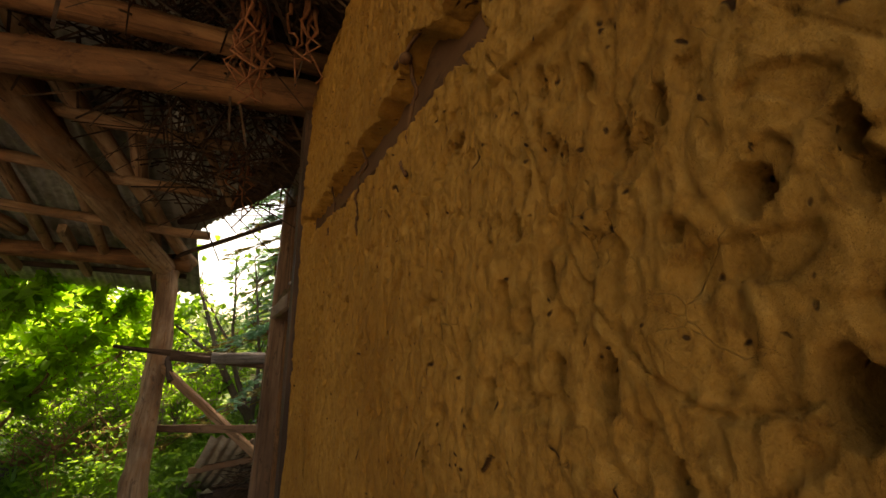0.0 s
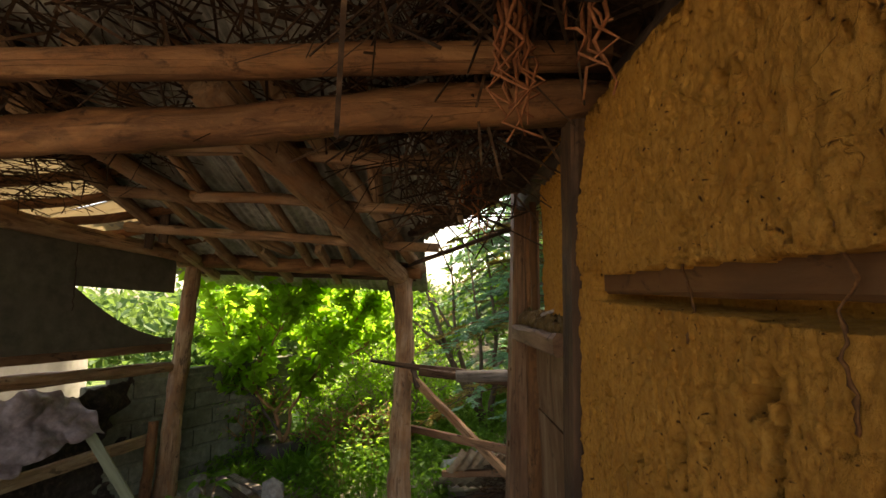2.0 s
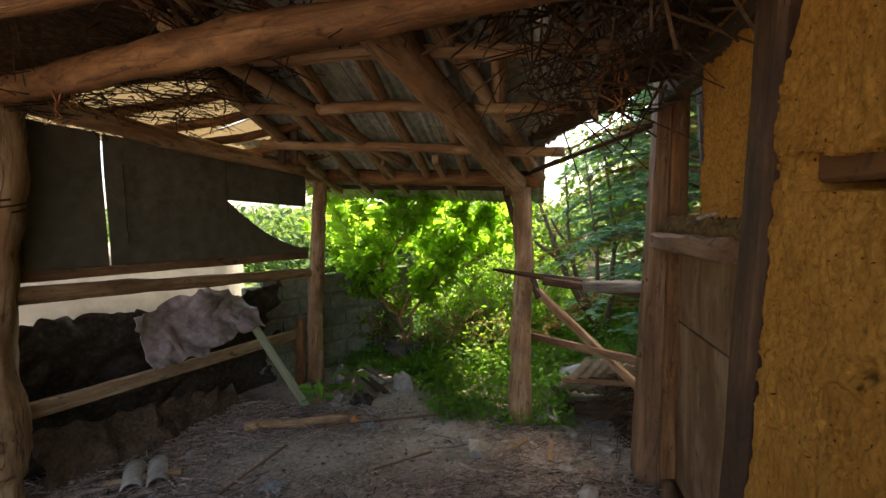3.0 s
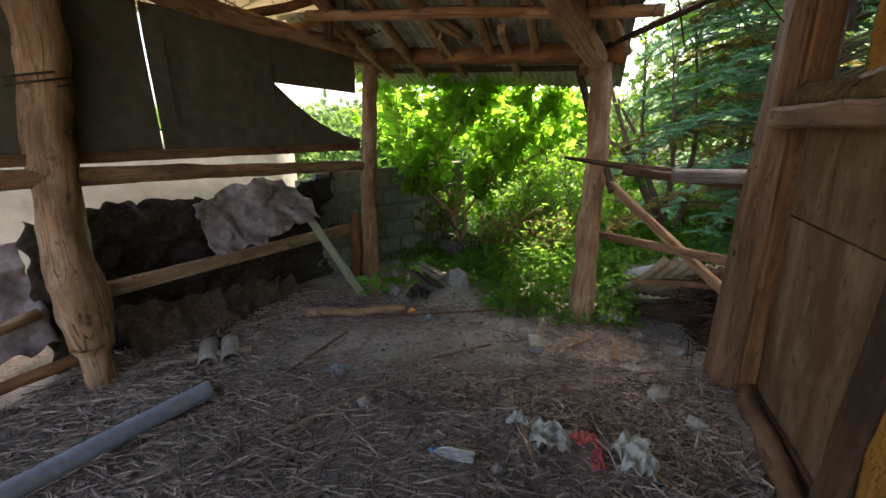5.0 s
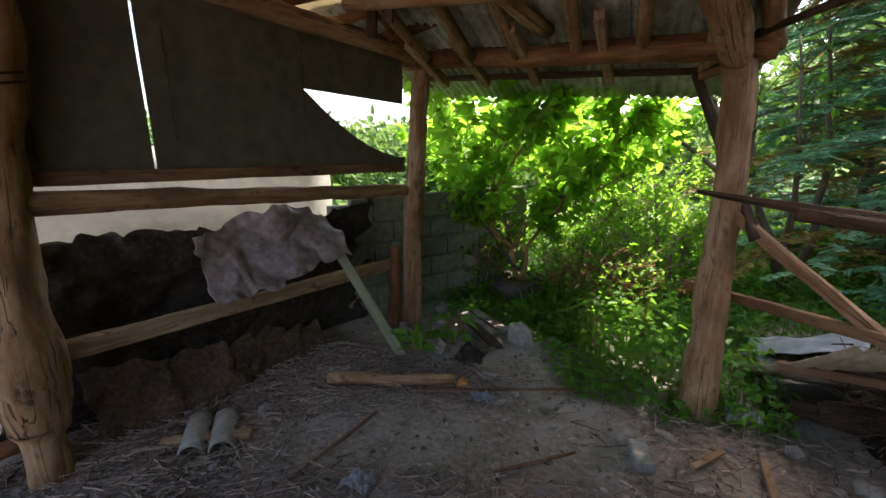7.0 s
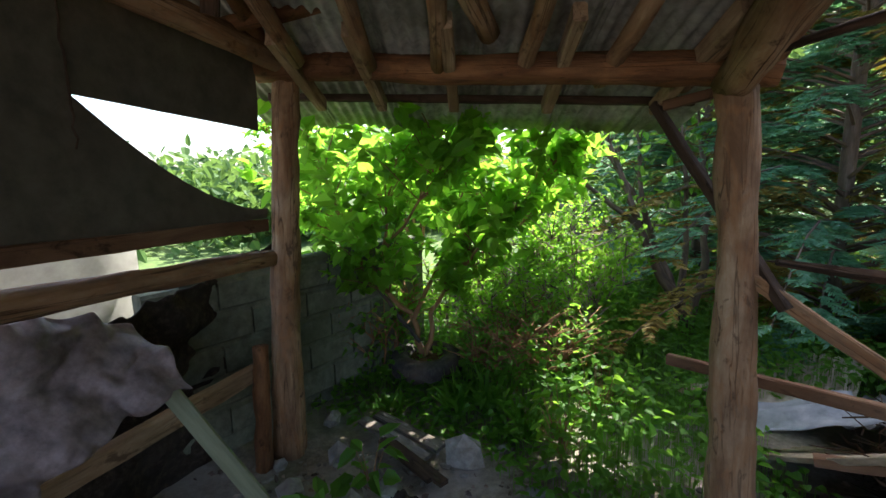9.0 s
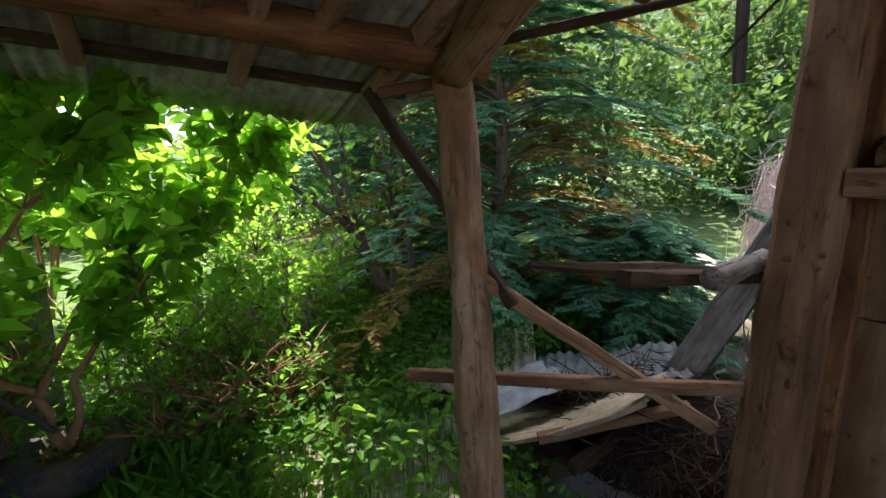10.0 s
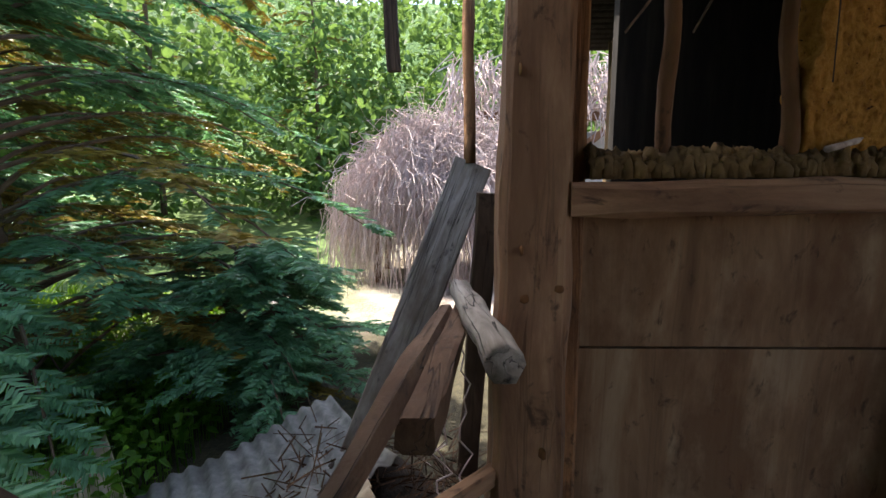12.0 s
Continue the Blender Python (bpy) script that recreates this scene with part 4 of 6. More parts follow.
tagged(b.put("leaning_board", GREEN), "faded green board leaning on the low rail", "board")

SACK = surface("brown_sackcloth", (0.035, 0.022, 0.014), (0.085, 0.055, 0.036), (0.15, 0.105, 0.07), 40, 5, (0.05, 0.03, 0.02), 0.5, 0.95, 0.005)


cover("sack", SACK, 0.22, 1.02, lambda u: 0.40 - 0.10 * u + 0.03 * math.sin(7 * u), lambda u: -0.05, 0.20, -0.06, 0.07, 4.0, "slumped brown sack lying under the low rail", "sack", 1.1)
cover("sack", SACK, 1.0, 1.75, lambda u: 0.24 + 0.05 * math.sin(5 * u), lambda u: -0.05, 0.24, 0.02, 0.06, 6.0, "flat dark sack lying under the low rail", "sack", 1.2)

# ---- block wall outside ----
def block_wall(p, q, height):
    p, q = Vector((*p, 0)), Vector((*q, 0))
    d = (q - p).normalized()
    rot = math.atan2(d.y, d.x)
    core = plank(Build(), p + Vector((0, 0, height / 2 - 0.05)), q + Vector((0, 0, height / 2 - 0.05)), height - 0.02, 0.09, (0, 0, 1), 90, 4, 0.0)
    wall = tagged(core.put("wall_block", CONCRETE), "old grey concrete block boundary wall, mossy", "wall", kind="structure")
    one = plank(Build(), (-0.192, 0, 0), (0.192, 0, 0), 0.182, 0.13, (0, 0, 1), 91, 2, 0.003).put("block", CONCRETE)
    first = True
    for r in range(int(height / 0.2)):
        s = 0.2 if r % 2 else 0.0
        while s + 0.2 < (q - p).length + 0.1:
            o = one if first else one.copy()
            if not first:
                scene.collection.objects.link(o)
            first = False
            o.parent = wall
            o.location = p + d * s + Vector((0, 0, 0.1 + 0.2 * r)) - wall.location
            o.rotation_euler = (0, 0, rot)
            s += 0.4


block_wall((-3.05, 5.05), (-1.85, 6.75), 1.2)

# ---- collapsed corner outside the front opening ----
def slant(name, p, q, w, t, mat, label, seed, up=(0, 0, 1), cat="board"):
    return tagged(plank(Build(), p, q, w, t, up, seed, 14, 0.006).put(name, mat), label, cat, group="fallen timbers")


slant("diagonal_brace", (-0.17, 4.74, 1.22), (0.66, 4.05, 0.52), 0.062, 0.05, POST, "pale batten slanting down from the post", 101)
slant("dark_strut", (-0.37, 5.30, 2.04), (-0.05, 4.60, 1.08), 0.05, 0.05, DARK_WOOD, "dark thin strut dropping behind the post", 109)
slant("low_batten", (-0.31, 5.07, 0.655), (0.64, 3.93, 0.76), 0.06, 0.045, TIMBER, "weathered batten nailed low across the gap", 102)
slant("eave_batten", (-0.35, 5.22, 2.02), (-0.05, 4.95, 2.08), 0.05, 0.05, TIMBER, "short batten under the eave", 103)
ARM = wood("dark_split_timber", (0.03, 0.015, 0.008), (0.085, 0.047, 0.026), (0.18, 0.12, 0.078), (0.06, 0.03, 0.015), 26, 1.0, 0.7, 0.010)
twin = tagged(empty("split_timber", (0.3, 4.1, 1.2)), "split dark timber propped out from the corner post", "timber", group="fallen timbers")
b = Build()
pts = log_pts((-0.40, 4.19, 1.375), (1.02, 4.09, 1.165), 16, wander=0.015, seed=104)
tube(b, pts, [0.012 + 0.024 * min(1.0, i / 7) for i in range(17)], 6, 0.15, 104)
b.put("half", ARM, twin)
b = plank(Build(), (-0.02, 4.11, 1.295), (1.04, 4.02, 1.17), 0.062, 0.055, (0.1, 1, 0), 105, 16, 0.010)
b.put("half", ARM, twin)
b = log(Build(), (0.26, 3.945, 1.285), (1.0, 4.03, 1.262), 0.044, 0.042, seed=106, n=10)
tagged(b.put("log_stub", GREY_WOOD, smooth=True), "grey log stub with a dark sawn end", "log")
slant("leaning_plank", (1.62, 3.96, 1.75), (1.26, 4.52, 0.35), 0.19, 0.04, GREY_WOOD, "wide silvery weathered plank leaning outside the post", 107, (0, -0.86, -0.4))
slant("leaning_plank", (1.12, 3.92, 1.62), (1.2, 4.0, 0.35), 0.09, 0.04, DARK_WOOD, "dark board leaning behind the post", 110, (0, 1, 0))
b = log(Build(), (1.62, 3.98, 1.75), (1.74, 3.99, 3.3), 0.03, 0.026, seed=111)
tagged(b.put("pole", LOG, smooth=True), "reddish upright pole outside the corner post", "pole")
slant("hanging_batten", (1.13, 4.28, 2.08), (1.10, 4.30, 2.75), 0.05, 0.04, DARK_WOOD, "dark batten end hanging from the roof edge", 108, (0, 1, 0))
FIBRE = surface("tan_fibre_sheet", (0.22, 0.17, 0.11), (0.36, 0.29, 0.20), (0.48, 0.40, 0.30), 14, 3, (0.2, 0.14, 0.08), 0.6, 0.8, 0.003)
b = Build()
corrugated(b, (0.30, 4.18, 0.69), (0.62, 0.22, -0.12), (-0.24, 0.86, -0.58), 0.085, 0.013, 0.006, 6, 0.03, 0.0, 3, 0.02)
tagged(b.put("fallen_sheet", FIBRE, smooth=True), "tan corrugated fibre sheet propped on the heap", "roof sheet", group="fallen sheets")
b = Build()
corrugated(b, (0.48, 5.12, 0.30), (0.50, -0.84, 0.28), (0.8, 0.5, -0.16), 0.085, 0.013, 0.004, 6, 0.05, 0.02, 5, 0.05)
OLD_SHEET = surface("old_fibre_sheet", (0.07, 0.07, 0.065), (0.145, 0.145, 0.135), (0.25, 0.245, 0.225), 12, 1.8, (0.08, 0.065, 0.05), 0.8, 0.85, 0.004)
tagged(b.put("fallen_sheet", OLD_SHEET, smooth=True), "grey corrugated sheet sliding off the heap", "roof sheet", group="fallen sheets")
b = Build()
corrugated(b, (0.1, 5.75, 0.10), (0.75, -0.5, 0.12), (0.8, 0.8, 0.02), 0.085, 0.013, 0.004, 6, 0.05, 0.02, 6, 0.05)
tagged(b.put("fallen_sheet", FIBRE, smooth=True), "brown corrugated sheet lying flat behind the heap", "roof sheet", group="fallen sheets")
b = slab(Build(), lambda u, v: (0.08 + 0.52 * u + 0.1 * v, 5.08 - 0.30 * u + 0.30 * v, 0.20 + 0.26 * u + 0.07 * noise.noise((u * 3, v * 3, 1))), 14, 10, 0.002)
tagged(b.put("flat_tin", TIN_WHITE, smooth=True), "bent pale flat tin sheet on the heap", "roof sheet", group="fallen sheets")
slant("prop_batten", (0.16, 4.62, 0.36), (0.80, 4.22, 0.5), 0.05, 0.05, TIMBER, "batten lying under the propped sheet", 112)
for k in range(3):
    p = Vector((0.15 + 0.1 * k, 4.75 - 0.1 * k, 0.06 + 0.05 * (k % 3)))
    slant("heap_board", p, p + Vector((0.75, -0.25 + 0.12 * (k % 4), 0.03 * (k % 3))), 0.05, 0.09, DARK_WOOD, "rotten dark board in the collapsed heap", 120 + k, (0.2, 1, 0.2))
# Added mound whose near-black colour stands for shade beneath the fallen sheets.
VOID_DARK = surface("void_dark", (0.008, 0.006, 0.004), (0.022, 0.016, 0.011), (0.05, 0.037, 0.026), 30, 4, (0.02, 0.014, 0.01), 0.5, 0.95, 0.015)
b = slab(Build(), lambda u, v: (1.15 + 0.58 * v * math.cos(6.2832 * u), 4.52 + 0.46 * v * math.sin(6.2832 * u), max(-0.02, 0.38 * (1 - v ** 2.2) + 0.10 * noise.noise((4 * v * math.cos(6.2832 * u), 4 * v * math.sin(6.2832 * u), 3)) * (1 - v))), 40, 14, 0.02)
tagged(b.put("void_mound", VOID_DARK, smooth=True), "near-black mound standing for the shaded void under fallen sheets", "mound")


# ---- planting ----
def twig_tree(name, label, cat, base, limbs, r0, mat, leaf, rng, count, length, width, spread, kind="broad", crown_name="crown", splay=0.35, droop=0.25, shoots=5, bare=0.5, single=0):
    """A trunk of tapered limbs with side shoots; leaves sit along the shoots."""
    thing = tagged(empty(name, base), label, cat)
    b = Build()
    ends = []
    for i, pts in enumerate(limbs):
        pts = [Vector(p) for p in pts]
        fine = []
        for a, c in zip(pts[:-1], pts[1:]):
            for k in range(4):
                fine.append(a.lerp(c, k / 4) + Vector(rng.normal(0, 0.012, 3)))
        fine.append(pts[-1])
        n = len(fine)
        tube(b, fine, [max(0.004, r0[i] * (1 - 0.8 * k / (n - 1))) for k in range(n)], 8, 0.15, i * 1.3)
        for k in range(int(n * bare), n):
            for _ in range(shoots):
                d = Vector(rng.normal(0, 1, 3))
                d.z = abs(d.z) * 0.6 + 0.15
                d = (d.normalized() + (fine[k] - fine[k - 1]).normalized() * 0.5).normalized()
                e = fine[k] + d * spread * rng.uniform(0.35, 1.0)
                tube(b, [fine[k], fine[k].lerp(e, 0.5) + Vector((0, 0, 0.04 * spread)), e], [0.006, 0.004, 0.002], 4)
                ends.append((fine[k], e))
    b.put("trunk", mat, thing, smooth=True)
    c = Build()
    ends_a = np.array([list(p) for p, _ in ends])
    ends_b = np.array([list(q) for _, q in ends])
    pick = rng.integers(0, len(ends), count)
    t = rng.uniform(0.25, 1.05, count)[:, None]
    at = ends_a[pick] * (1 - t) + ends_b[pick] * t + rng.normal(0, 0.03, (count, 3))
    dirs = (ends_b - ends_a)[pick] * 0.6 / spread + rng.normal(0, splay, (count, 3)) + np.array([0, 0, -0.1])
    leaves(c, at, dirs, length, width, rng, droop, 0.2, kind)
    c.put(crown_name, leaf, thing)["kind"] = "stuff"
    if single:
        one = leaves(Build(), np.zeros((1, 3)), np.array([[1.0, 0, 0]]), length, width, rng, droop, 0.2).put("leaf", leaf, at=(0, 0, 0))
        for i in range(single):
            o = one if i == 0 else one.copy()
            if i:
                scene.collection.objects.link(o)
            p, q = ends[int(rng.integers(0, len(ends)))]
            o.parent = thing
            o.location = p.lerp(q, rng.uniform(0.6, 1.05)) - thing.location
            o.rotation_euler = (rng.normal(0, 0.4), rng.normal(0.2, 0.4), rng.uniform(0, 6.28))
            o.scale = (rng.uniform(0.8, 1.3),) * 3
    return thing


rng = np.random.default_rng(5)
# broad-leaved bush growing out of the old tyre
B0 = Vector((-1.78, 6.3, 0.05))
twig_tree("bush", "bright green broad-leaved bush with brown forked stems", "bush", B0, (
    (B0, (-1.86, 6.2, 0.55), (-2.2, 6.1, 0.95), (-2.5, 6.1, 1.7)),
    (B0, (-1.72, 6.35, 0.5), (-1.5, 6.4, 0.85), (-1.0, 6.6, 1.5)),
    ((-2.1, 6.12, 0.85), (-2.05, 6.25, 1.3), (-1.95, 6.4, 1.95)),
    ((-1.86, 6.2, 0.5), (-1.5, 6.7, 1.2), (-1.35, 7.0, 1.9)),
    ((-1.5, 6.4, 0.85), (-0.9, 6.9, 1.2), (-0.35, 7.3, 1.75)),
    ((-1.5, 6.4, 0.85), (-1.3, 6.2, 1.1), (-0.75, 6.1, 1.75)),
    ((-2.05, 6.2, 1.1), (-1.75, 6.0, 1.5), (-1.45, 5.95, 1.85)),
    ((-2.2, 6.1, 0.95), (-2.7, 6.6, 1.5), (-2.9, 7.0, 2.05))), (0.03, 0.028, 0.02, 0.022, 0.018, 0.016, 0.016, 0.018), STEM, LEAF, rng, 3600, 0.125, 0.095, 0.68, bare=0.5, single=290, splay=0.5)
# taller bushes behind
for k, (x, y, h, n, lab) in enumerate(((-3.0, 8.2, 2.3, 1900, "tall green shrub by the block wall"), (-1.2, 8.6, 2.0, 1700, "leafy green shrub behind the bush"), (-2.2, 9.8, 2.4, 1500, "far light green shrub"))):
    o = Vector((x, y, 0))
    limbs = []
    for j in range(7):
        a = j * 0.9 + k
        limbs.append((o, o + Vector((0.2 * math.cos(a), 0.2 * math.sin(a), h * 0.45)), o + Vector((0.75 * math.cos(a), 0.75 * math.sin(a), h * (0.75 + 0.25 * math.sin(j * 2.1))))))
    twig_tree("shrub", lab, "shrub", o, limbs, (0.02,) * 7, STEM, LEAF, rng, n, 0.13, 0.085, 0.5)
# twiggy undergrowth
for o, tall, wide, many, size, lab, stuff_mat in (
        ((-0.75, 6.9, 0), 1.15, 0.85, 2600, 0.06, "tangle of thin stems with small leaves", LEAF),
        ((-1.25, 7.0, 0), 0.85, 0.7, 1500, 0.065, "thicket of brown stems and small leaves by the bush", LEAF),
        ((-0.3, 7.6, 0), 1.3, 0.8, 2200, 0.07, "yellow-green thicket in the sun", LEAF),
        ((-0.95, 6.1, 0), 0.55, 0.5, 900, 0.06, "low leafy thicket before the bush", LEAF_LOW),
        ((-2.35, 6.35, 0), 0.95, 0.5, 1300, 0.07, "climber with small leaves against the block wall", LEAF_LOW)):
    o = Vector(o)
    limbs = [(o + Vector((wide * 0.6 * math.cos(j * 1.7), wide * 0.42 * math.sin(j * 1.7), 0)),
              o + Vector((wide * 0.7 * math.cos(j * 1.7), wide * 0.6 * math.sin(j * 1.7), tall * 0.5)),
              o + Vector((wide * math.cos(j * 1.3), wide * 0.7 * math.sin(j * 1.9), tall * (0.75 + 0.25 * math.sin(j * 2.3))))) for j in range(12)]
    twig_tree("undergrowth", lab, "undergrowth", o, limbs, (0.010,) * 12, TWIG if stuff_mat is LEAF else STEM, stuff_mat, rng, many, size, size * 0.6, 0.32, bare=0.25)
# leaning many-stemmed tree
o = Vector((0.85, 7.1, 0.0))
limbs = [(o, (0.62, 7.0, 0.45), (0.25, 7.0, 1.15), (-0.1, 7.2, 2.2)), ((0.62, 7.0, 0.45), (0.4, 7.3, 1.3), (0.35, 7.6, 2.6)), ((0.7, 7.05, 0.3), (0.75, 7.1, 1.2), (0.6, 7.2, 2.6)),
         (o, (0.95, 7.1, 0.8), (1.0, 7.3, 1.6), (0.9, 7.5, 2.7)), ((0.25, 7.0, 1.15), (-0.3, 7.1, 1.6), (-0.9, 7.3, 2.1)), ((0.4, 7.3, 1.3), (0.0, 7.5, 2.0), (-0.4, 7.7, 2.6))]
twig_tree("tree", "leaning many-stemmed tree with thin bare shoots", "tree", o, limbs, (0.08, 0.045, 0.04, 0.05, 0.03, 0.025), BARK, LEAF_LOW, rng, 260, 0.11, 0.075, 0.5, shoots=6)


def yew(base, height, reach, label, tiers, rng, fronds, dry=0.12, low=0.05, needles=9, size=0.095):
    """An evergreen: trunk, sweeping limbs and flat sprays of needles with gaps between."""
    base = Vector(base)
    thing = tagged(empty("conifer", base), label, "tree")
    t = tube(Build(), log_pts(base, base + Vector((0.1, 0, height)), 10, wander=0.12, seed=base.x), [0.075 * (1 - 0.07 * i) for i in range(11)], 9, 0.2, base.x)
    at, dr, adry, ddry = [], [], [], []
    for i in range(tiers):
        f = (i + rng.uniform(0, 0.9)) / tiers
        z = height * (low + (0.97 - low) * f)
        a = rng.uniform(0, 2 * math.pi)
        L = reach * (1.0 - 0.75 * f) * rng.uniform(0.6, 1.15)
        d = Vector((math.cos(a), math.sin(a), 0))
        p0 = base + Vector((0, 0, z))
        pts = [p0 + d * (L * s) + Vector((0, 0, 0.22 * L * math.sin(2.2 * s) - 0.25 * L * s * s)) for s in np.linspace(0, 1, 7)]
        tube(Build(), pts, [0.018 * (1 - 0.13 * k) for k in range(7)], 5, 0.1, i).put("limb", BARK, thing)
        side_d = Vector((-d.y, d.x, 0))
        is_dry = rng.uniform() < dry
        for j in range(fronds):
            s = rng.uniform(0.2, 1.0)
            k = min(5, int(s * 6))
            q = pts[k].lerp(pts[k + 1], s * 6 - k if s < 1 else 1)
            w = rng.choice((-1, 1))
            fd = (d * 0.75 + side_d * w * rng.uniform(0.4, 1.0) + Vector((0, 0, rng.uniform(-0.3, 0.1)))).normalized()
            fl = rng.uniform(0.16, 0.36) * (1.15 - 0.5 * s)
            fs = fd.cross(Vector((0, 0, 1))).normalized()
            m = needles
            for h in range(m):
                c = q + fd * (fl * (h + 0.5) / m) - Vector((0, 0, 0.12 * fl * (h / m) ** 2))
                for sg in (-1, 1):
                    (adry if is_dry else at).append(c)
                    (ddry if is_dry else dr).append(fd * 0.75 + fs * sg + Vector((0, 0, rng.uniform(-0.25, 0.1))))
    t.put("trunk", BARK, thing, smooth=True)
    for aa, dd, mt, nm, lb in ((at, dr, NEEDLE, "crown", ""), (adry, ddry, NEEDLE_DRY, "crown_dry", "yellowing sprays")):
        if aa:
            c = Build()
            leaves(c, np.array([list(p) for p in aa]), np.array([list(p) for p in dd]), size, size * 0.25, rng, 0.1, 0, "needle")
            c.put(nm, mt, thing, lb)


yew((2.2, 7.1, 0), 8.8, 2.6, "dark green yew with drooping sprays", 230, rng, 46, 0.34, 0.0, 13, 0.065)
yew((2.1, 9.5, 0), 6.4, 2.1, "dense dark green yew behind the leaning tree", 130, rng, 44, 0.08, 0.0, 12, 0.08)
yew((3.4, 8.6, 0), 6.5, 2.7, "dark green yew behind, yellowing in places", 110, rng, 34, 0.35, 0.0)
yew((2.7, 5.75, 0), 1.2, 1.6, "low young yew beside the heap", 60, rng, 40, 0.02, 0.0, 14, 0.06)
yew((6.0, 12.5, 0.5), 7.5, 2.8, "tall evergreen on the slope", 50, rng, 14, 0.1)
yew((10.5, 11.5, 0.8), 8.0, 3.0, "tall evergreen on the slope", 50, rng, 14, 0.15)
yew((14.0, 8.5, 1.2), 8.0, 3.2, "tall evergreen on the slope", 50, rng, 14, 0.15)


def low_plants():
    """Ground cover: broad low leaves and grass blades outside the shed."""
    n = 23000
    x = rng.uniform(-2.6, 3.2, n)
    y = rng.uniform(4.4, 10.0, n)
    front = 4.12 + 0.12 * np.sin(x * 5.3 + 2.2) + 1.35 * np.clip(-x - 0.75, 0, 1)
    keep = (y > front) & ~((x > 0.22) & (y < 5.6)) & (x > -2.9 + (y - 5.2) * 0.6)
    x, y = x[keep], y[keep]
    z = np.array([ground_z(a, c) for a, c in zip(x, y)])
    hgt = rng.uniform(0.03, 0.28, len(x)) * np.clip((y - front[keep]) * 1.2 + 0.25, 0.25, 1.3)
    hgt *= 1 - 0.75 * np.exp(-(((x + 1.72) / 0.5) ** 2 + ((y - 5.8) / 0.55) ** 2))
    at = np.stack([x, y, z + hgt], 1)
    d = rng.normal(0, 1, (len(x), 3)) * np.array([1, 1, 0.25])
    b = Build()
    leaves(b, at, d, 0.062, 0.045, rng, 0.3, 0.15)
    straws(b, np.stack([x, y, z - 0.01], 1), at, 0.002)
    tagged(b.put("ground_plants", LEAF_LOW), "dense low green weeds covering the ground outside", "plants", kind="stuff")
    n = 9000
    x = rng.uniform(-2.6, 5.5, n)
    y = rng.uniform(6.9, 15.0, n)
    keep = ~((x > 0.0) & (y < 5.8) & (x < 2.4)) & (x > -2.7 + (y - 5.2) * 0.6)
    x, y = x[keep], y[keep]
    at = np.stack([x, y, [ground_z(a, c) for a, c in zip(x, y)]], 1)
    b = Build()
    leaves(b, at, rng.normal(0, 0.35, (len(x), 3)) + np.array([0, 0, 1.0]), 0.3, 0.012, rng, 0.35, 0, "needle")
    tagged(b.put("grass", GRASS), "tall bright grass in the clearing", "grass", kind="stuff")


low_plants()


def vine_hump():
    """A hut roof smothered in dry hanging vines."""
    n = 9000
    a = rng.uniform(0, 2 * math.pi, n)
    r = np.sqrt(rng.uniform(0, 1, n))
    cx, cy = 7.1, 4.35
    out = np.stack([np.cos(a), np.sin(a), np.zeros(n)], 1)
    p = np.stack([cx + 1.2 * r * np.cos(a), cy + 1.5 * r * np.sin(a), 2.32 - 0.85 * r ** 3 + 0.16 * np.sin(3 * a) + 0.12 * np.sin(7 * a + 2 * r)], 1) + rng.normal(0, 0.12, (n, 3))
    fall = rng.uniform(0.05, 0.95, n) * r ** 2
    b = Build()
    for k in range(3):
        q = p + out * (0.12 * (1 - k / 2) * r)[:, None] + rng.normal(0, 0.13, (n, 3)) - np.array([0, 0, 1.0]) * (fall * (0.6 + 0.3 * k))[:, None]
        straws(b, p, q, rng.uniform(0.003, 0.008, n))
        p = q
    thing = tagged(empty("vine_hut", (cx, cy, 0)), "small hut smothered in dry mauve-grey vines", "hut")
    b.put("vines", VINE, thing, "dry hanging vines")
    for k in range(6):
        t = k * 1.05
        log(Build(), (cx + 1.15 * math.cos(t), cy + 1.15 * math.sin(t), 0), (cx + 1.05 * math.cos(t), cy + 1.05 * math.sin(t), 1.7), 0.06, 0.05, seed=k).put("post", TIMBER, thing, smooth=True)


vine_hump()


def hillside():
    m, nt, bsdf = node_mat("wooded_slope")
    pos = nt.nodes.new("ShaderNodeNewGeometry").outputs["Position"]
    col = ramp(nt, tex(nt, pos, 1.6, 9, 0.7), ((0.3, (0.03, 0.075, 0.02)), (0.5, (0.09, 0.18, 0.045)), (0.72, (0.22, 0.33, 0.10))))
    nt.links.new(col, bsdf.inputs["Base Color"])
    bsdf.inputs["Roughness"].default_value = 0.95
    bump(nt, bsdf, tex(nt, pos, 3, 8), 1.0, 0.6)

    def fn(u, v):
        a = -1.0 + 3.0 * u
        tall = 17.0 / (1 + math.exp((a - 1.3) * 9)) + 1.2
        d = 27 + 16 * v + 1.5 * noise.noise((a * 6, v * 5, 1))
        return (d * math.cos(a), 2 + d * math.sin(a), -1 + tall * v + 1.2 * noise.noise((a * 9, v * 4, 6)) * v)
    tagged(slab(Build(), fn, 90, 24, 0.3).put("hillside", m, smooth=True), "bushy green hillside far behind", "hillside", kind="structure")


hillside()


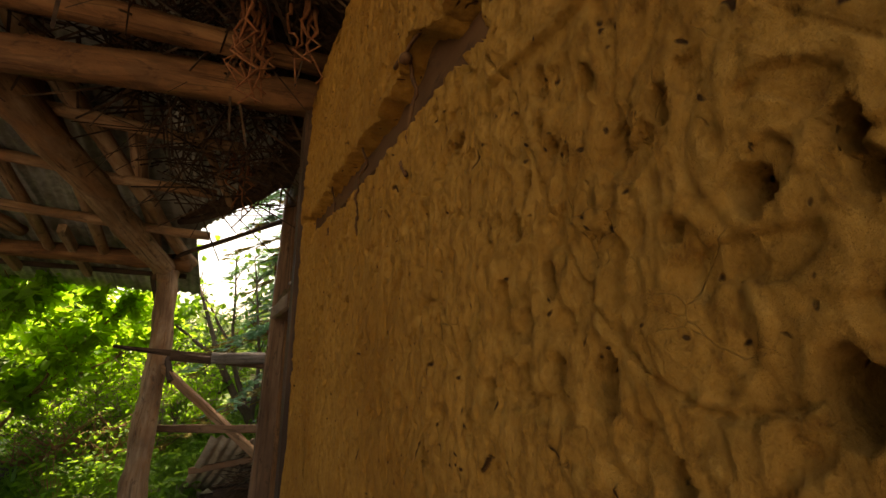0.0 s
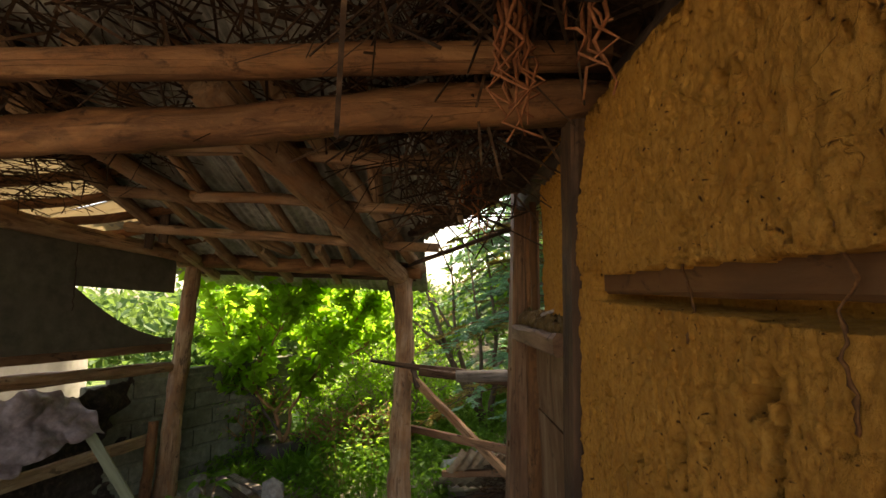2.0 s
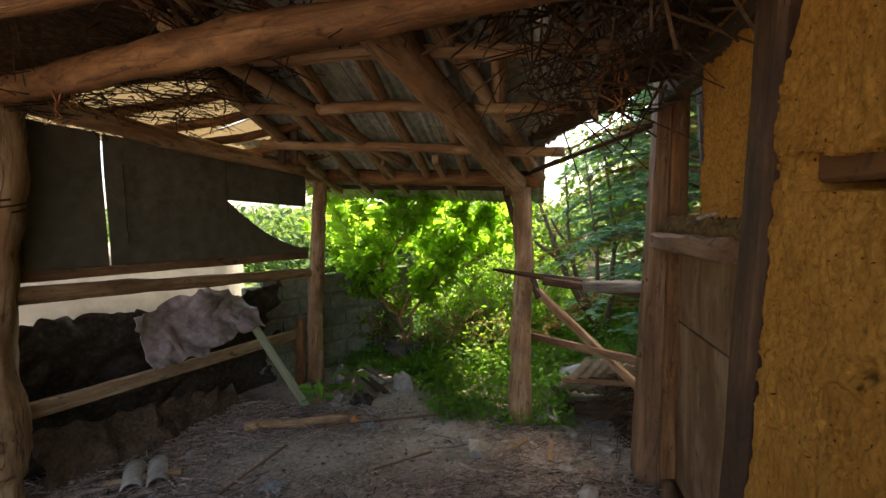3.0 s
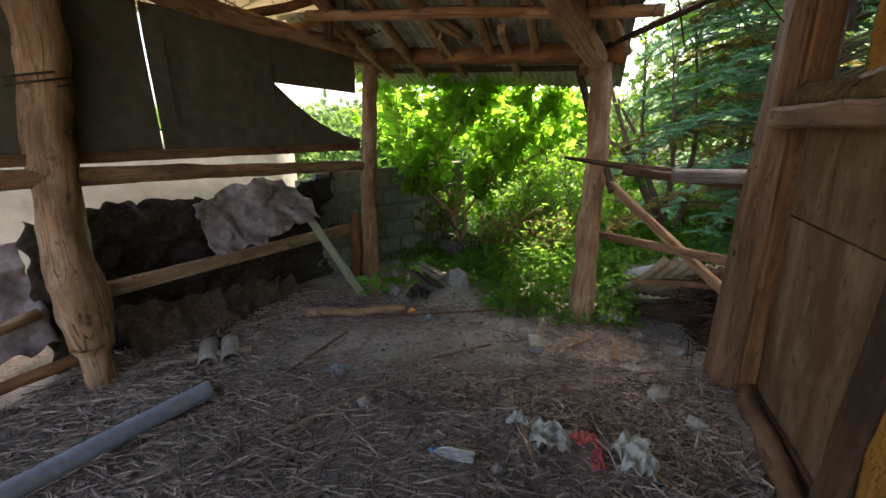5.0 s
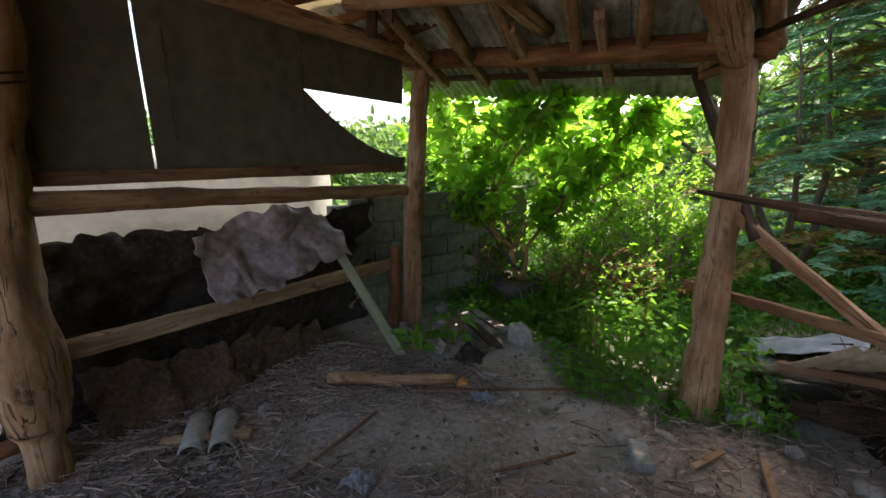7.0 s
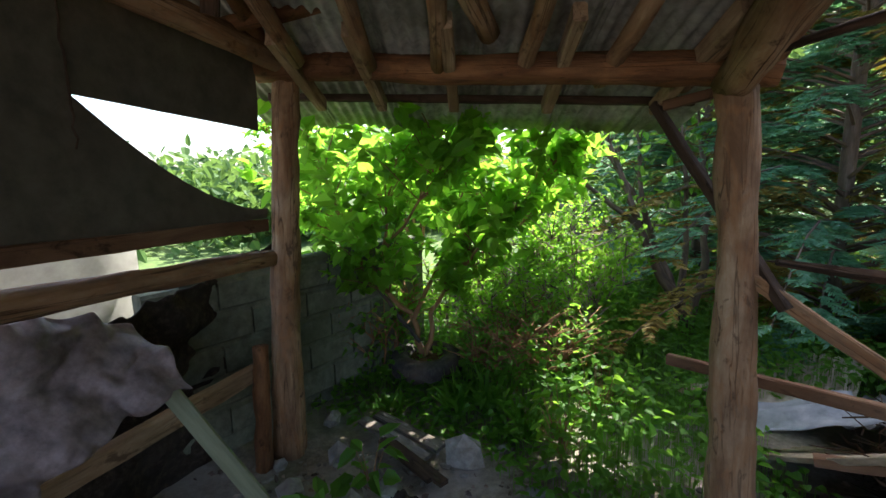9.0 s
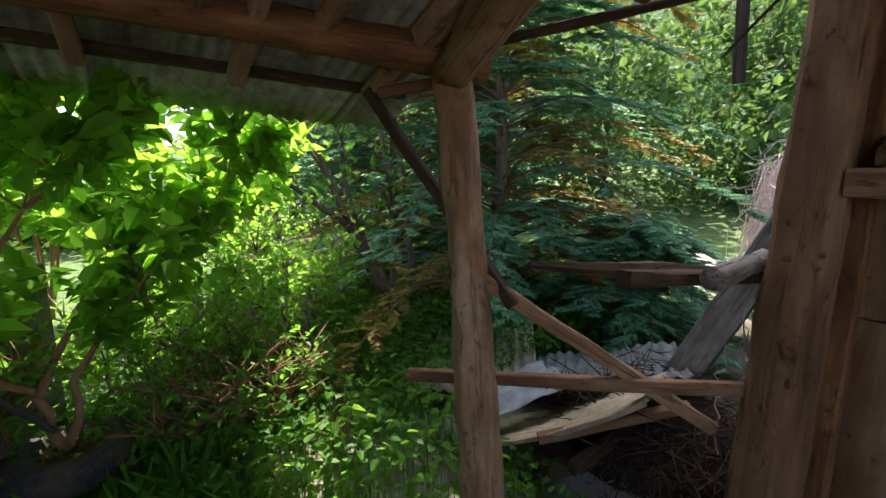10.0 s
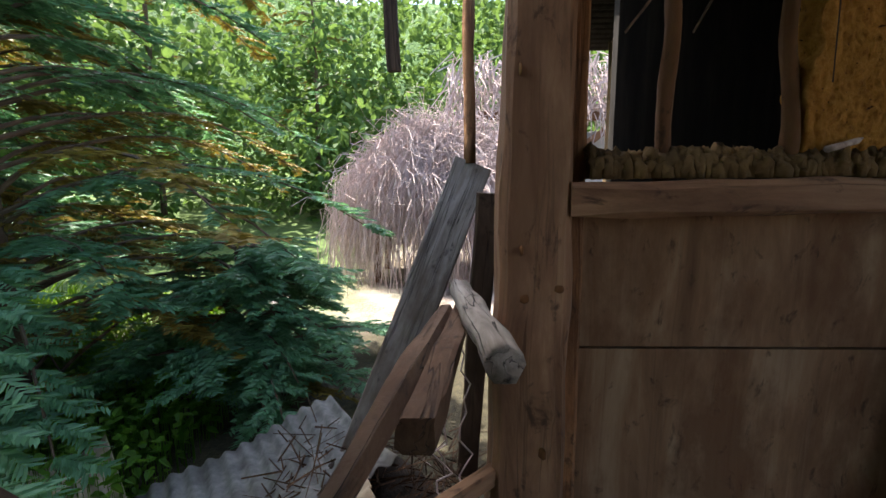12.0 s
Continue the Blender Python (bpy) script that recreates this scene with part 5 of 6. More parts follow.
def far_wood():
    b = Build()
    n = 80000
    k = 380
    ca = rng.uniform(-0.75, 2.7, k)
    cd = rng.uniform(13, 24, k)
    high = np.where(ca < 1.15, 1.0, np.where(ca < 1.45, 0.45, 0.06))
    cz = rng.uniform(0, 1, k) * (cd - 4) * 0.62 * high
    pick = rng.integers(0, k, n)
    off = rng.normal(0, 1, (n, 3)) * np.array([1.0, 1.0, 0.7])
    off *= (rng.uniform(0.75, 1.15, n) / (np.linalg.norm(off, axis=1) + 1e-6))[:, None]
    at = np.stack([cd * np.cos(ca), 2 + cd * np.sin(ca), cz + 0.6], 1)[pick] + off * 1.5
    leaves(b, at, rng.normal(0, 1, (n, 3)), 0.30, 0.2, rng, 0.2, 0.15)
    tagged(b.put("far_wood", LEAF_FAR), "bright green wood on the slope beyond", "trees", kind="stuff")


far_wood()


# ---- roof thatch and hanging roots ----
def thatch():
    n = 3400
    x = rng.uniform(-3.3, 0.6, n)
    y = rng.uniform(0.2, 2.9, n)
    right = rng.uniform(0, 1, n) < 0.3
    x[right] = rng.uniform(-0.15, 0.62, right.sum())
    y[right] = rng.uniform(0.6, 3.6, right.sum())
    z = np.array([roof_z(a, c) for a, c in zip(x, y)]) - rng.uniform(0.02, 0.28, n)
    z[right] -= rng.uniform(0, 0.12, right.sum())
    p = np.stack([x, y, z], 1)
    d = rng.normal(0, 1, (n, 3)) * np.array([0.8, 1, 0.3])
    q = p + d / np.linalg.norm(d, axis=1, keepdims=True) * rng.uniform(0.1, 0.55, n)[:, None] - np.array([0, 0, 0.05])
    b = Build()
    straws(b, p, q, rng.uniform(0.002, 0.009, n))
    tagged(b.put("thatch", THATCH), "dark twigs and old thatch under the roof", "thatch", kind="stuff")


thatch()
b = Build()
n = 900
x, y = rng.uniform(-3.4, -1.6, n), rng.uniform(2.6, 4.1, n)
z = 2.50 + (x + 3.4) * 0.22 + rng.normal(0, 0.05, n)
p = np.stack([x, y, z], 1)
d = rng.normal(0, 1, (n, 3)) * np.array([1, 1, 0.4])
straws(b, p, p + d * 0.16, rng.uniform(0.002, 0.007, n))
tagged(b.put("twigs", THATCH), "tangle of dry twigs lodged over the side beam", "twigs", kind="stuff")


RED_STEM = surface("red_dry_stem", (0.10, 0.03, 0.012), (0.24, 0.085, 0.032), (0.38, 0.17, 0.08), 30, 4, (0.08, 0.03, 0.015), 0.4, 0.85, 0.002)


def hanging_roots(x, y, z, n, length, label):
    thing = tagged(empty("hanging_roots", (x, y, z)), label, "roots")
    for i in range(n):
        p = Vector((x + rng.normal(0, 0.03), y + rng.normal(0, 0.04), z + rng.uniform(-0.03, 0.05)))
        L = length * rng.uniform(0.5, 1.2)
        pts = [p + Vector((rng.normal(0, 0.007) * k, rng.normal(0, 0.007) * k, -L * k / 6)) for k in range(7)]
        tube(Build(), pts, [0.0085 * (1 - 0.1 * k) for k in range(7)], 6, 0.2, i).put("root", RED_STEM, thing, smooth=True)


hanging_roots(0.38, 1.9, 2.74, 14, 0.42, "bunch of reddish dry stems hanging from the roof")
hanging_roots(0.55, 1.75, 2.70, 6, 0.3, "few dry stems hanging at the wall head")
hanging_roots(-2.6, 2.75, 2.62, 5, 0.25, "dry stems hanging off the main beam")
hanging_roots(0.35, 3.2, 2.62, 9, 0.4, "dry stems hanging at the broken roof edge")
b = log(Build(), (0.05, 2.75, 2.74), (0.30, 3.6, 2.36), 0.03, 0.02, seed=131, wander=0.06)
tagged(b.put("broken_branch", POST, smooth=True), "crooked pale branch stuck in the roof", "branch")
# wires on the fibre boards
for k, (s, z0, L) in enumerate(((0.22, 2.3, 0.75), (0.84, 2.25, 0.6), (1.70, 2.42, 0.62), (-0.55, 2.3, 0.7))):
    pts = [side(s + 0.012 * noise.noise((i * 0.9, k, 1)), z0 - L * i / 16, 0.075 + 0.01 * noise.noise((i * 0.7, 4, k))) for i in range(17)]
    b = tube(Build(), pts, [0.0045] * 17, 5, 0.5, k)
    tagged(b.put("wire", DARK_WOOD), "thin rusty wire dangling against the board", "wire", group="dangling wires")
pts = []
for i in range(40):
    a = i / 39 * 4 * math.pi
    pts.append((-3.27 + 0.145 * math.cos(a), 2.78 + 0.145 * math.sin(a), 1.88 + 0.002 * i + 0.02 * math.sin(a)))
tagged(tube(Build(), pts, [0.007] * 40, 5).put("rope", DARK_WOOD), "dark rope wound round the gnarled post", "rope")

# ---- floor litter ----
def on_floor(x, y):
    return ground_z(x, y)


def litter():
    n = 24000
    x, y = rng.uniform(-3.5, 0.6, n), rng.uniform(0.6, 4.5, n)
    bare = np.clip(1.25 * np.exp(-(((x + 1.25) / 0.95) ** 2 + ((y - 3.78) / 0.46) ** 2)) + 0.8 * np.exp(-(((x + 2.2) / 0.5) ** 2 + ((y - 3.4) / 0.3) ** 2)), 0, 1)
    keep = rng.uniform(0, 1, n) > bare * 0.97
    keep &= rng.uniform(0, 1, n) > 0.8 * ((y > 3.8) & (x > -1.4))
    x, y = x[keep], y[keep]
    n = len(x)
    z = np.array([on_floor(a, c) for a, c in zip(x, y)]) + rng.uniform(0.004, 0.045, n)
    a = rng.normal(0.5, 0.95, n)
    L = rng.gamma(2.0, 0.06, n) + 0.03
    d = np.stack([np.cos(a) * L, np.sin(a) * L, rng.normal(0, 0.07, n) * L], 1)
    p = np.stack([x, y, z], 1)
    bend = np.stack([-np.sin(a), np.cos(a), np.zeros(n)], 1) * (rng.normal(0, 0.07, n) * L)[:, None]
    r = rng.uniform(0.0013, 0.0052, n) * rng.choice([0.8, 1.0, 1.6], n, p=[0.5, 0.4, 0.1])
    b = Build()
    straws(b, p - d / 2, p + bend, r, 4)
    straws(b, p + bend, p + d / 2, r * 0.85, 4)
    tagged(b.put("straw_litter", TWIG), "thick litter of broken dry stalks on the floor", "litter", kind="stuff")
    n = 1500
    x, y = rng.uniform(-3.0, 0.6, n), rng.uniform(0.8, 5.0, n)
    z = np.array([on_floor(a, c) for a, c in zip(x, y)]) + 0.006
    b = Build()
    leaves(b, np.stack([x, y, z], 1), rng.normal(0, 1, (n, 3)) * np.array([1, 1, 0.12]), 0.045, 0.028, rng, 0.1, 0.15)
    tagged(b.put("dead_leaves", TWIG), "curled dead leaves and bark flakes on the floor", "litter", kind="stuff")
    b = Build()
    for i in range(420):
        k = i % 4
        if k == 0:
            px, py = rng.uniform(-2.7, -1.4), rng.uniform(4.3, 5.3)
        elif k == 1:
            s = rng.uniform(-0.3, 2.6)
            q = side(s, 0, rng.uniform(-0.75, 0.05))
            px, py = q.x, q.y
        elif k == 2:
            px, py = rng.uniform(0.05, 0.6), rng.uniform(2.6, 4.2)
        else:
            px, py = rng.uniform(-1.4, 0.3), rng.uniform(3.7, 5.0)
        w = rng.gamma(2, 0.014) + 0.015
        rock(b, (px, py, on_floor(px, py) - w * 0.12), (w, w * rng.uniform(0.6, 1), w * rng.uniform(0.4, 0.8)), i * 0.77, n=1)
    tagged(b.put("rubble", STONE), "small stones and clods strewn over the floor", "rubble", kind="stuff")


litter()
for k, (x, y, sx, sy, sz, lab) in enumerate((
        (-1.44, 5.05, 0.26, 0.14, 0.30, "upright grey slab of stone among the weeds"),
        (-0.62, 4.12, 0.20, 0.14, 0.08, "flat grey stone at the edge of the weeds"),
        (-0.40, 4.22, 0.12, 0.10, 0.06, "small grey stone"),
        (-0.95, 3.56, 0.12, 0.085, 0.025, "flat pale chip of stone on bare earth"),
        (-1.20, 3.14, 0.09, 0.07, 0.04, "pale chip of stone in the straw"),
        (-0.67, 3.08, 0.07, 0.12, 0.05, "oblong pale stone in the straw"),
        (0.24, 3.48, 0.17, 0.15, 0.13, "brown clod of earth near the corner post"),
        (0.40, 3.25, 0.14, 0.12, 0.09, "brown clod of earth by the wall"),
        (0.12, 3.78, 0.10, 0.14, 0.08, "pale stone beside the sunny patch"),
        (-2.02, 4.72, 0.20, 0.15, 0.16, "brown stone at the foot of the corner post"),
        (-1.50, 4.42, 0.13, 0.10, 0.07, "pale stone by the floor log"),
        (-1.30, 4.30, 0.10, 0.08, 0.06, "small pale stone"),
        (-1.40, 2.92, 0.10, 0.10, 0.10, "rounded stone in the straw"),
        (-0.56, 2.66, 0.10, 0.07, 0.06, "broken pale stone beside the bottle"),
        (-2.35, 4.75, 0.22, 0.16, 0.2, "brown boulder under the low rail"),
        (-0.95, 5.0, 0.16, 0.13, 0.07, "pale rubble stone in the weeds"))):
    b = rock(Build(), (x, y, on_floor(x, y) - 0.1 * sz), (sx, sy, sz), k * 1.9 + 0.4, n=1)
    tagged(b.put("stone", STONE), lab if len(lab.split()) > 3 else lab + " on the floor", "stone", group="loose stones")
b = plank(Build(), (-0.56, 4.04, 0.035), (-0.51, 3.86, 0.035), 0.09, 0.055, (1, 0.2, 0), 141, 3, 0.004)
tagged(b.put("brick", STONE), "pale grey broken brick lying flat", "brick")
b = log(Build(), (-2.50, 3.93, 0.055), (-1.70, 4.25, 0.05), 0.042, 0.04, seed=142, n=10)
floor_log = tagged(b.put("floor_log", POST, smooth=True), "pale peeled log lying on the floor", "log")
ORANGE = surface("orange_wood", (0.35, 0.12, 0.02), (0.5, 0.2, 0.04), (0.6, 0.28, 0.08), 30, 5, (0.3, 0.12, 0.04), 0.4, 0.8, 0.004)
b = rock(Build(), (-1.64, 4.24, 0.01), (0.09, 0.08, 0.08), 3.3, n=2)
tagged(b.put("wood_chunk", ORANGE), "bright orange rotten wood chunk at the log end", "wood")
for k, (p, q, w) in enumerate((((-2.95, 3.05, 0.03), (-2.55, 3.3, 0.035), 0.07), ((-2.1, 3.1, 0.03), (-2.0, 3.75, 0.035), 0.02), ((-1.75, 2.55, 0.03), (-1.35, 3.2, 0.04), 0.035),
                              ((-1.2, 3.55, 0.03), (-0.85, 3.85, 0.03), 0.015), ((-0.4, 2.75, 0.03), (-0.62, 3.3, 0.04), 0.02), ((-0.3, 3.45, 0.03), (0.2, 2.75, 0.04), 0.025),
                              ((0.02, 3.86, 0.03), (0.03, 4.14, 0.045), 0.035), ((-1.9, 4.05, 0.04), (-0.9, 4.45, 0.05), 0.02), ((-0.15, 4.15, 0.03), (-0.3, 3.95, 0.04), 0.03))):
    b = plank(Build(), p, q, w, max(0.012, w * 0.5), (0.3, 0.6, 0), 150 + k, 8, 0.003)
    tagged(b.put("stick", TIMBER if k % 2 else PALE_BOARD), "weathered split stick lying on the floor", "stick", group="sticks on the floor")
for k, (p, q) in enumerate((((-2.12, 5.42, 0.07), (-1.66, 5.04, 0.05)), ((-2.04, 5.50, 0.06), (-1.58, 5.14, 0.05)))):
    b = plank(Build(), p, q, 0.085, 0.025, (0.6, 0.7, 0.1), 170 + k, 10, 0.006)
    tagged(b.put("weathered_plank", GREY_WOOD), "grey rotting plank half sunk in the weeds", "plank", group="planks in the weeds")
for k, (x, y, sx, sy, sz) in enumerate(((-2.2, 5.12, 0.16, 0.13, 0.17), (-2.0, 5.0, 0.13, 0.1, 0.1), (-1.85, 4.85, 0.22, 0.16, 0.05), (-1.2, 5.2, 0.14, 0.10, 0.06), (-1.05, 4.82, 0.12, 0.1, 0.05), (-2.35, 5.5, 0.2, 0.14, 0.12))):
    b = rock(Build(), (x, y, on_floor(x, y) - 0.1 * sz), (sx, sy, sz), k * 2.7 + 9.1, n=1)
    tagged(b.put("stone", STONE), "broken brown stone in the rubble by the opening", "stone", group="loose stones")
# grey pipe, open ended
pts = [(-2.405 - 0.03 * i, 2.75 - 0.115 * i, 0.065) for i in range(11)]
b = tube(Build(), pts, [0.055] * 11, 20, caps=False)
tube(b, list(reversed(pts)), [0.050] * 11, 20, caps=False)
tagged(b.put("drain_pipe", PIPE, smooth=True), "grey plastic drain pipe lying on the straw", "pipe")


def half_tile(p, q, label):
    p, q = Vector(p), Vector(q)
    d, s, u = frame_of(q - p)
    b = slab(Build(), lambda a, v: p.lerp(q, v) + s * 0.055 * math.cos(math.pi * a) + Vector((0, 0, 0.05 * math.sin(math.pi * a))), 10, 4, 0.012)
    return tagged(b.put("roof_tile", STONE, smooth=True), label, "tile", group="roof tiles")


half_tile((-2.72, 3.05, 0.02), (-2.93, 3.28, 0.03), "half-round grey roof tile lying on the floor")
half_tile((-2.60, 3.14, 0.02), (-2.81, 3.36, 0.03), "half-round grey roof tile lying on the floor")


def bottle(p, q):
    """Clear crumpled drinks bottle with a blue cap."""
    thing = tagged(empty("plastic_bottle", p), "clear crumpled plastic bottle with a blue cap", "bottle")
    m, nt, bsdf = node_mat("clear_plastic")
    bsdf.inputs["Base Color"].default_value = (0.92, 0.95, 0.96, 1)
    bsdf.inputs["Transmission Weight"].default_value, bsdf.inputs["Roughness"].default_value, bsdf.inputs["IOR"].default_value = 0.85, 0.12, 1.2
    p, q = Vector(p), Vector(q)
    prof = ((0.0, 0.012), (0.10, 0.013), (0.18, 0.022), (0.32, 0.033), (0.45, 0.034), (0.5, 0.030), (0.55, 0.034), (0.68, 0.032), (0.74, 0.034), (0.9, 0.034), (0.97, 0.031), (1.0, 0.02))
    tube(Build(), [p.lerp(q, t) for t, _ in prof], [r for _, r in prof], 18, 0.08, 3.0).put("body", m, thing, "clear plastic", smooth=True)
    c, nt, bsdf = node_mat("blue_cap")
    bsdf.inputs["Base Color"].default_value = (0.05, 0.16, 0.42, 1)
    bsdf.inputs["Roughness"].default_value = 0.45
    d = (p - q).normalized()
    tube(Build(), [p + d * 0.016, p + d * 0.014, p - d * 0.004], [0.013, 0.015, 0.015], 16).put("cap", c, thing, "blue screw cap", smooth=True)


bottle((-0.89, 2.66, 0.055), (-0.67, 2.66, 0.05))
RAG = surface("dirty_white_rag", (0.24, 0.25, 0.22), (0.42, 0.43, 0.39), (0.55, 0.56, 0.51), 20, 6, (0.3, 0.26, 0.2), 0.6, 0.9, 0.003)
RED = surface("faded_red_plastic", (0.32, 0.06, 0.05), (0.42, 0.09, 0.08), (0.5, 0.14, 0.12), 20, 6, (0.2, 0.08, 0.06), 0.5, 0.7, 0.002)


def rag(name, x, y, w, d, h, mat, label, seed):
    def fn(u, v):
        s = Vector((u * 4.6 + seed, v * 4.6, seed))
        wob = 0.25 * noise.noise((u * 2, v * 2, seed + 4))
        return (x + w * (u - 0.5) + d * wob, y + d * (v - 0.5) + w * 0.3 * noise.noise(s * 0.9), on_floor(x, y) + 0.03 + h * (0.5 + noise.noise(s * 1.4)) * (1 - abs(2 * u - 1) ** 3))
    return tagged(slab(Build(), fn, 26, 22, 0.003).put(name, mat, smooth=True), label, "rag", group="rags")


rag("rag", -0.34, 2.93, 0.22, 0.18, 0.07, RAG, "dirty white crumpled rag on the straw", 1.0)
rag("rag", -0.52, 3.03, 0.12, 0.07, 0.04, RAG, "small dirty white rag on the straw", 2.2)
rag("rag", 0.08, 2.90, 0.17, 0.25, 0.09, RAG, "dirty white crumpled rag near the wall", 3.1)
rag("plastic_strip", -0.17, 2.96, 0.16, 0.05, 0.05, RED, "faded red plastic strip in the straw", 4.4)
rag("plastic_strip", -0.10, 2.83, 0.05, 0.14, 0.04, RED, "faded red plastic strip in the straw", 5.4)
rag("plastic_scrap", -1.78, 3.22, 0.14, 0.10, 0.04, TIN_WHITE, "torn pale plastic packet on the floor", 6.0)
rag("plastic_scrap", -1.45, 4.12, 0.16, 0.07, 0.03, PIPE, "grey plastic scrap by the floor log", 6.6)
rag("black_rag", -1.72, 4.58, 0.20, 0.16, 0.12, BLACK_CLOTH, "black crumpled rag among the rubble", 7.0)
rag("plastic_tray", 0.02, 4.56, 0.20, 0.16, 0.04, TIN_WHITE, "bent white plastic tray beside the post", 8.0)
for k in range(2):
    b = plank(Build(), (-1.95 + 0.07 * k, 5.2 - 0.03 * k, 0.06), (-1.62 + 0.07 * k, 4.85 - 0.03 * k, 0.06), 0.06, 0.03, (0.5, 0.5, 0), 160 + k)
    tagged(b.put("slat", DARK_WOOD), "grey rotten slat lying in the rubble", "slat", group="slats")

# ---- tyre planter, hose and small plants ----
def tyre(c, big, small):
    c = Vector(c)
    n, m = 36, 14
    vs, fs = [], []
    for i in range(n):
        a = 2 * math.pi * i / n
        for j in range(m):
            t = 2 * math.pi * j / m
            r = big + small * math.cos(t) * (0.95 if math.cos(t) > 0 else 1.1)
            h = small * 0.95 * math.sin(t)
            if math.cos(t) > 0.6 and i % 2:
                r -= 0.006
            vs.append(c + Vector((r * math.cos(a), r * math.sin(a), small + h + 0.012 * noise.noise((a * 2, t, 3)))))
    for i in range(n):
        for j in range(m):
            fs.append((i * m + j, ((i + 1) % n) * m + j, ((i + 1) % n) * m + (j + 1) % m, i * m + (j + 1) % m))
    thing = tagged(empty("tyre", c), "old car tyre used as a planter, dusty brown", "tyre")
    Build().add(vs, fs).put("casing", RUBBER, thing, smooth=True)
    slab(Build(), lambda u, v: c + Vector((big * v * math.cos(6.28 * u), big * v * math.sin(6.28 * u), small * 1.3 + 0.02 * noise.noise((u * 9, v * 5, 1)))), 24, 4, 0.02).put("soil", MUD_DARK, thing, "dry soil filling", smooth=True)


tyre((-1.76, 6.26, 0.01), 0.23, 0.10)
b = log(Build(), (-2.12, 6.15, 0.78), (-1.80, 6.18, 0.32), 0.016, 0.016, seed=171, bow=(0.02, 0, -0.03))
tagged(b.put("hose", RUBBER, smooth=True), "short black hose hooked on the bush stem", "hose")


def weed(x, y, n, length, width, height, label, mat=LEAF, name="weed", kind="broad"):
    z = on_floor(x, y)
    thing = tagged(empty(name, (x, y, z)), label, "plant")
    at, d, p, q = [], [], [], []
    for i in range(n):
        a = rng.uniform(0, 2 * math.pi)
        h = height * rng.uniform(0.25, 1.0)
        r = height * rng.uniform(0.05, 0.4)
        top_p = (x + r * math.cos(a), y + r * math.sin(a), z + h)
        at.append(top_p)
        d.append((math.cos(a), math.sin(a), rng.uniform(-0.3, 0.4)))
        p.append((x, y, z))
        q.append(top_p)
    b = Build()
    leaves(b, np.array(at), np.array(d), length, width, rng, 0.3, 0.18, kind)
    b.put("leaves", mat, thing)
    for c, e in zip(p, q):
        straws(Build(), [c], [e], 0.003, 5).put("stem", STEM, thing)
    return thing


weed(-2.12, 4.52, 13, 0.15, 0.085, 0.26, "broad-leaved weed at the foot of the green board", LEAF_LOW)
weed(-1.95, 4.85, 14, 0.14, 0.08, 0.30, "broad-leaved weed by the corner post", LEAF_LOW)
weed(-0.85, 5.15, 26, 0.075, 0.05, 0.5, "upright bright weed in the opening")
weed(-0.55, 5.5, 26, 0.075, 0.05, 0.5, "upright bright weed in the opening")


def tuft(x, y, n, length, label):
    z = on_floor(x, y)
    b = Build()
    at = np.tile([[x, y, z]], (n, 1)) + rng.normal(0, 0.05, (n, 3)) * np.array([1, 1, 0])
    leaves(b, at, rng.normal(0, 0.4, (n, 3)) + np.array([0, 0, 1.0]), length, 0.02, rng, 0.4, 0, "needle")
    return tagged(b.put("grass_tuft", LEAF_LOW), label, "grass", group="grass tufts")


tuft(-1.5, 5.6, 40, 0.24, "tuft of strap-leaved iris-like grass")
tuft(-1.25, 5.65, 45, 0.28, "tuft of strap-leaved iris-like grass")
tuft(-1.95, 5.6, 24, 0.16, "tuft of strap-leaved iris-like grass")
tuft(-1.05, 5.35, 40, 0.24, "tuft of strap-leaved iris-like grass")

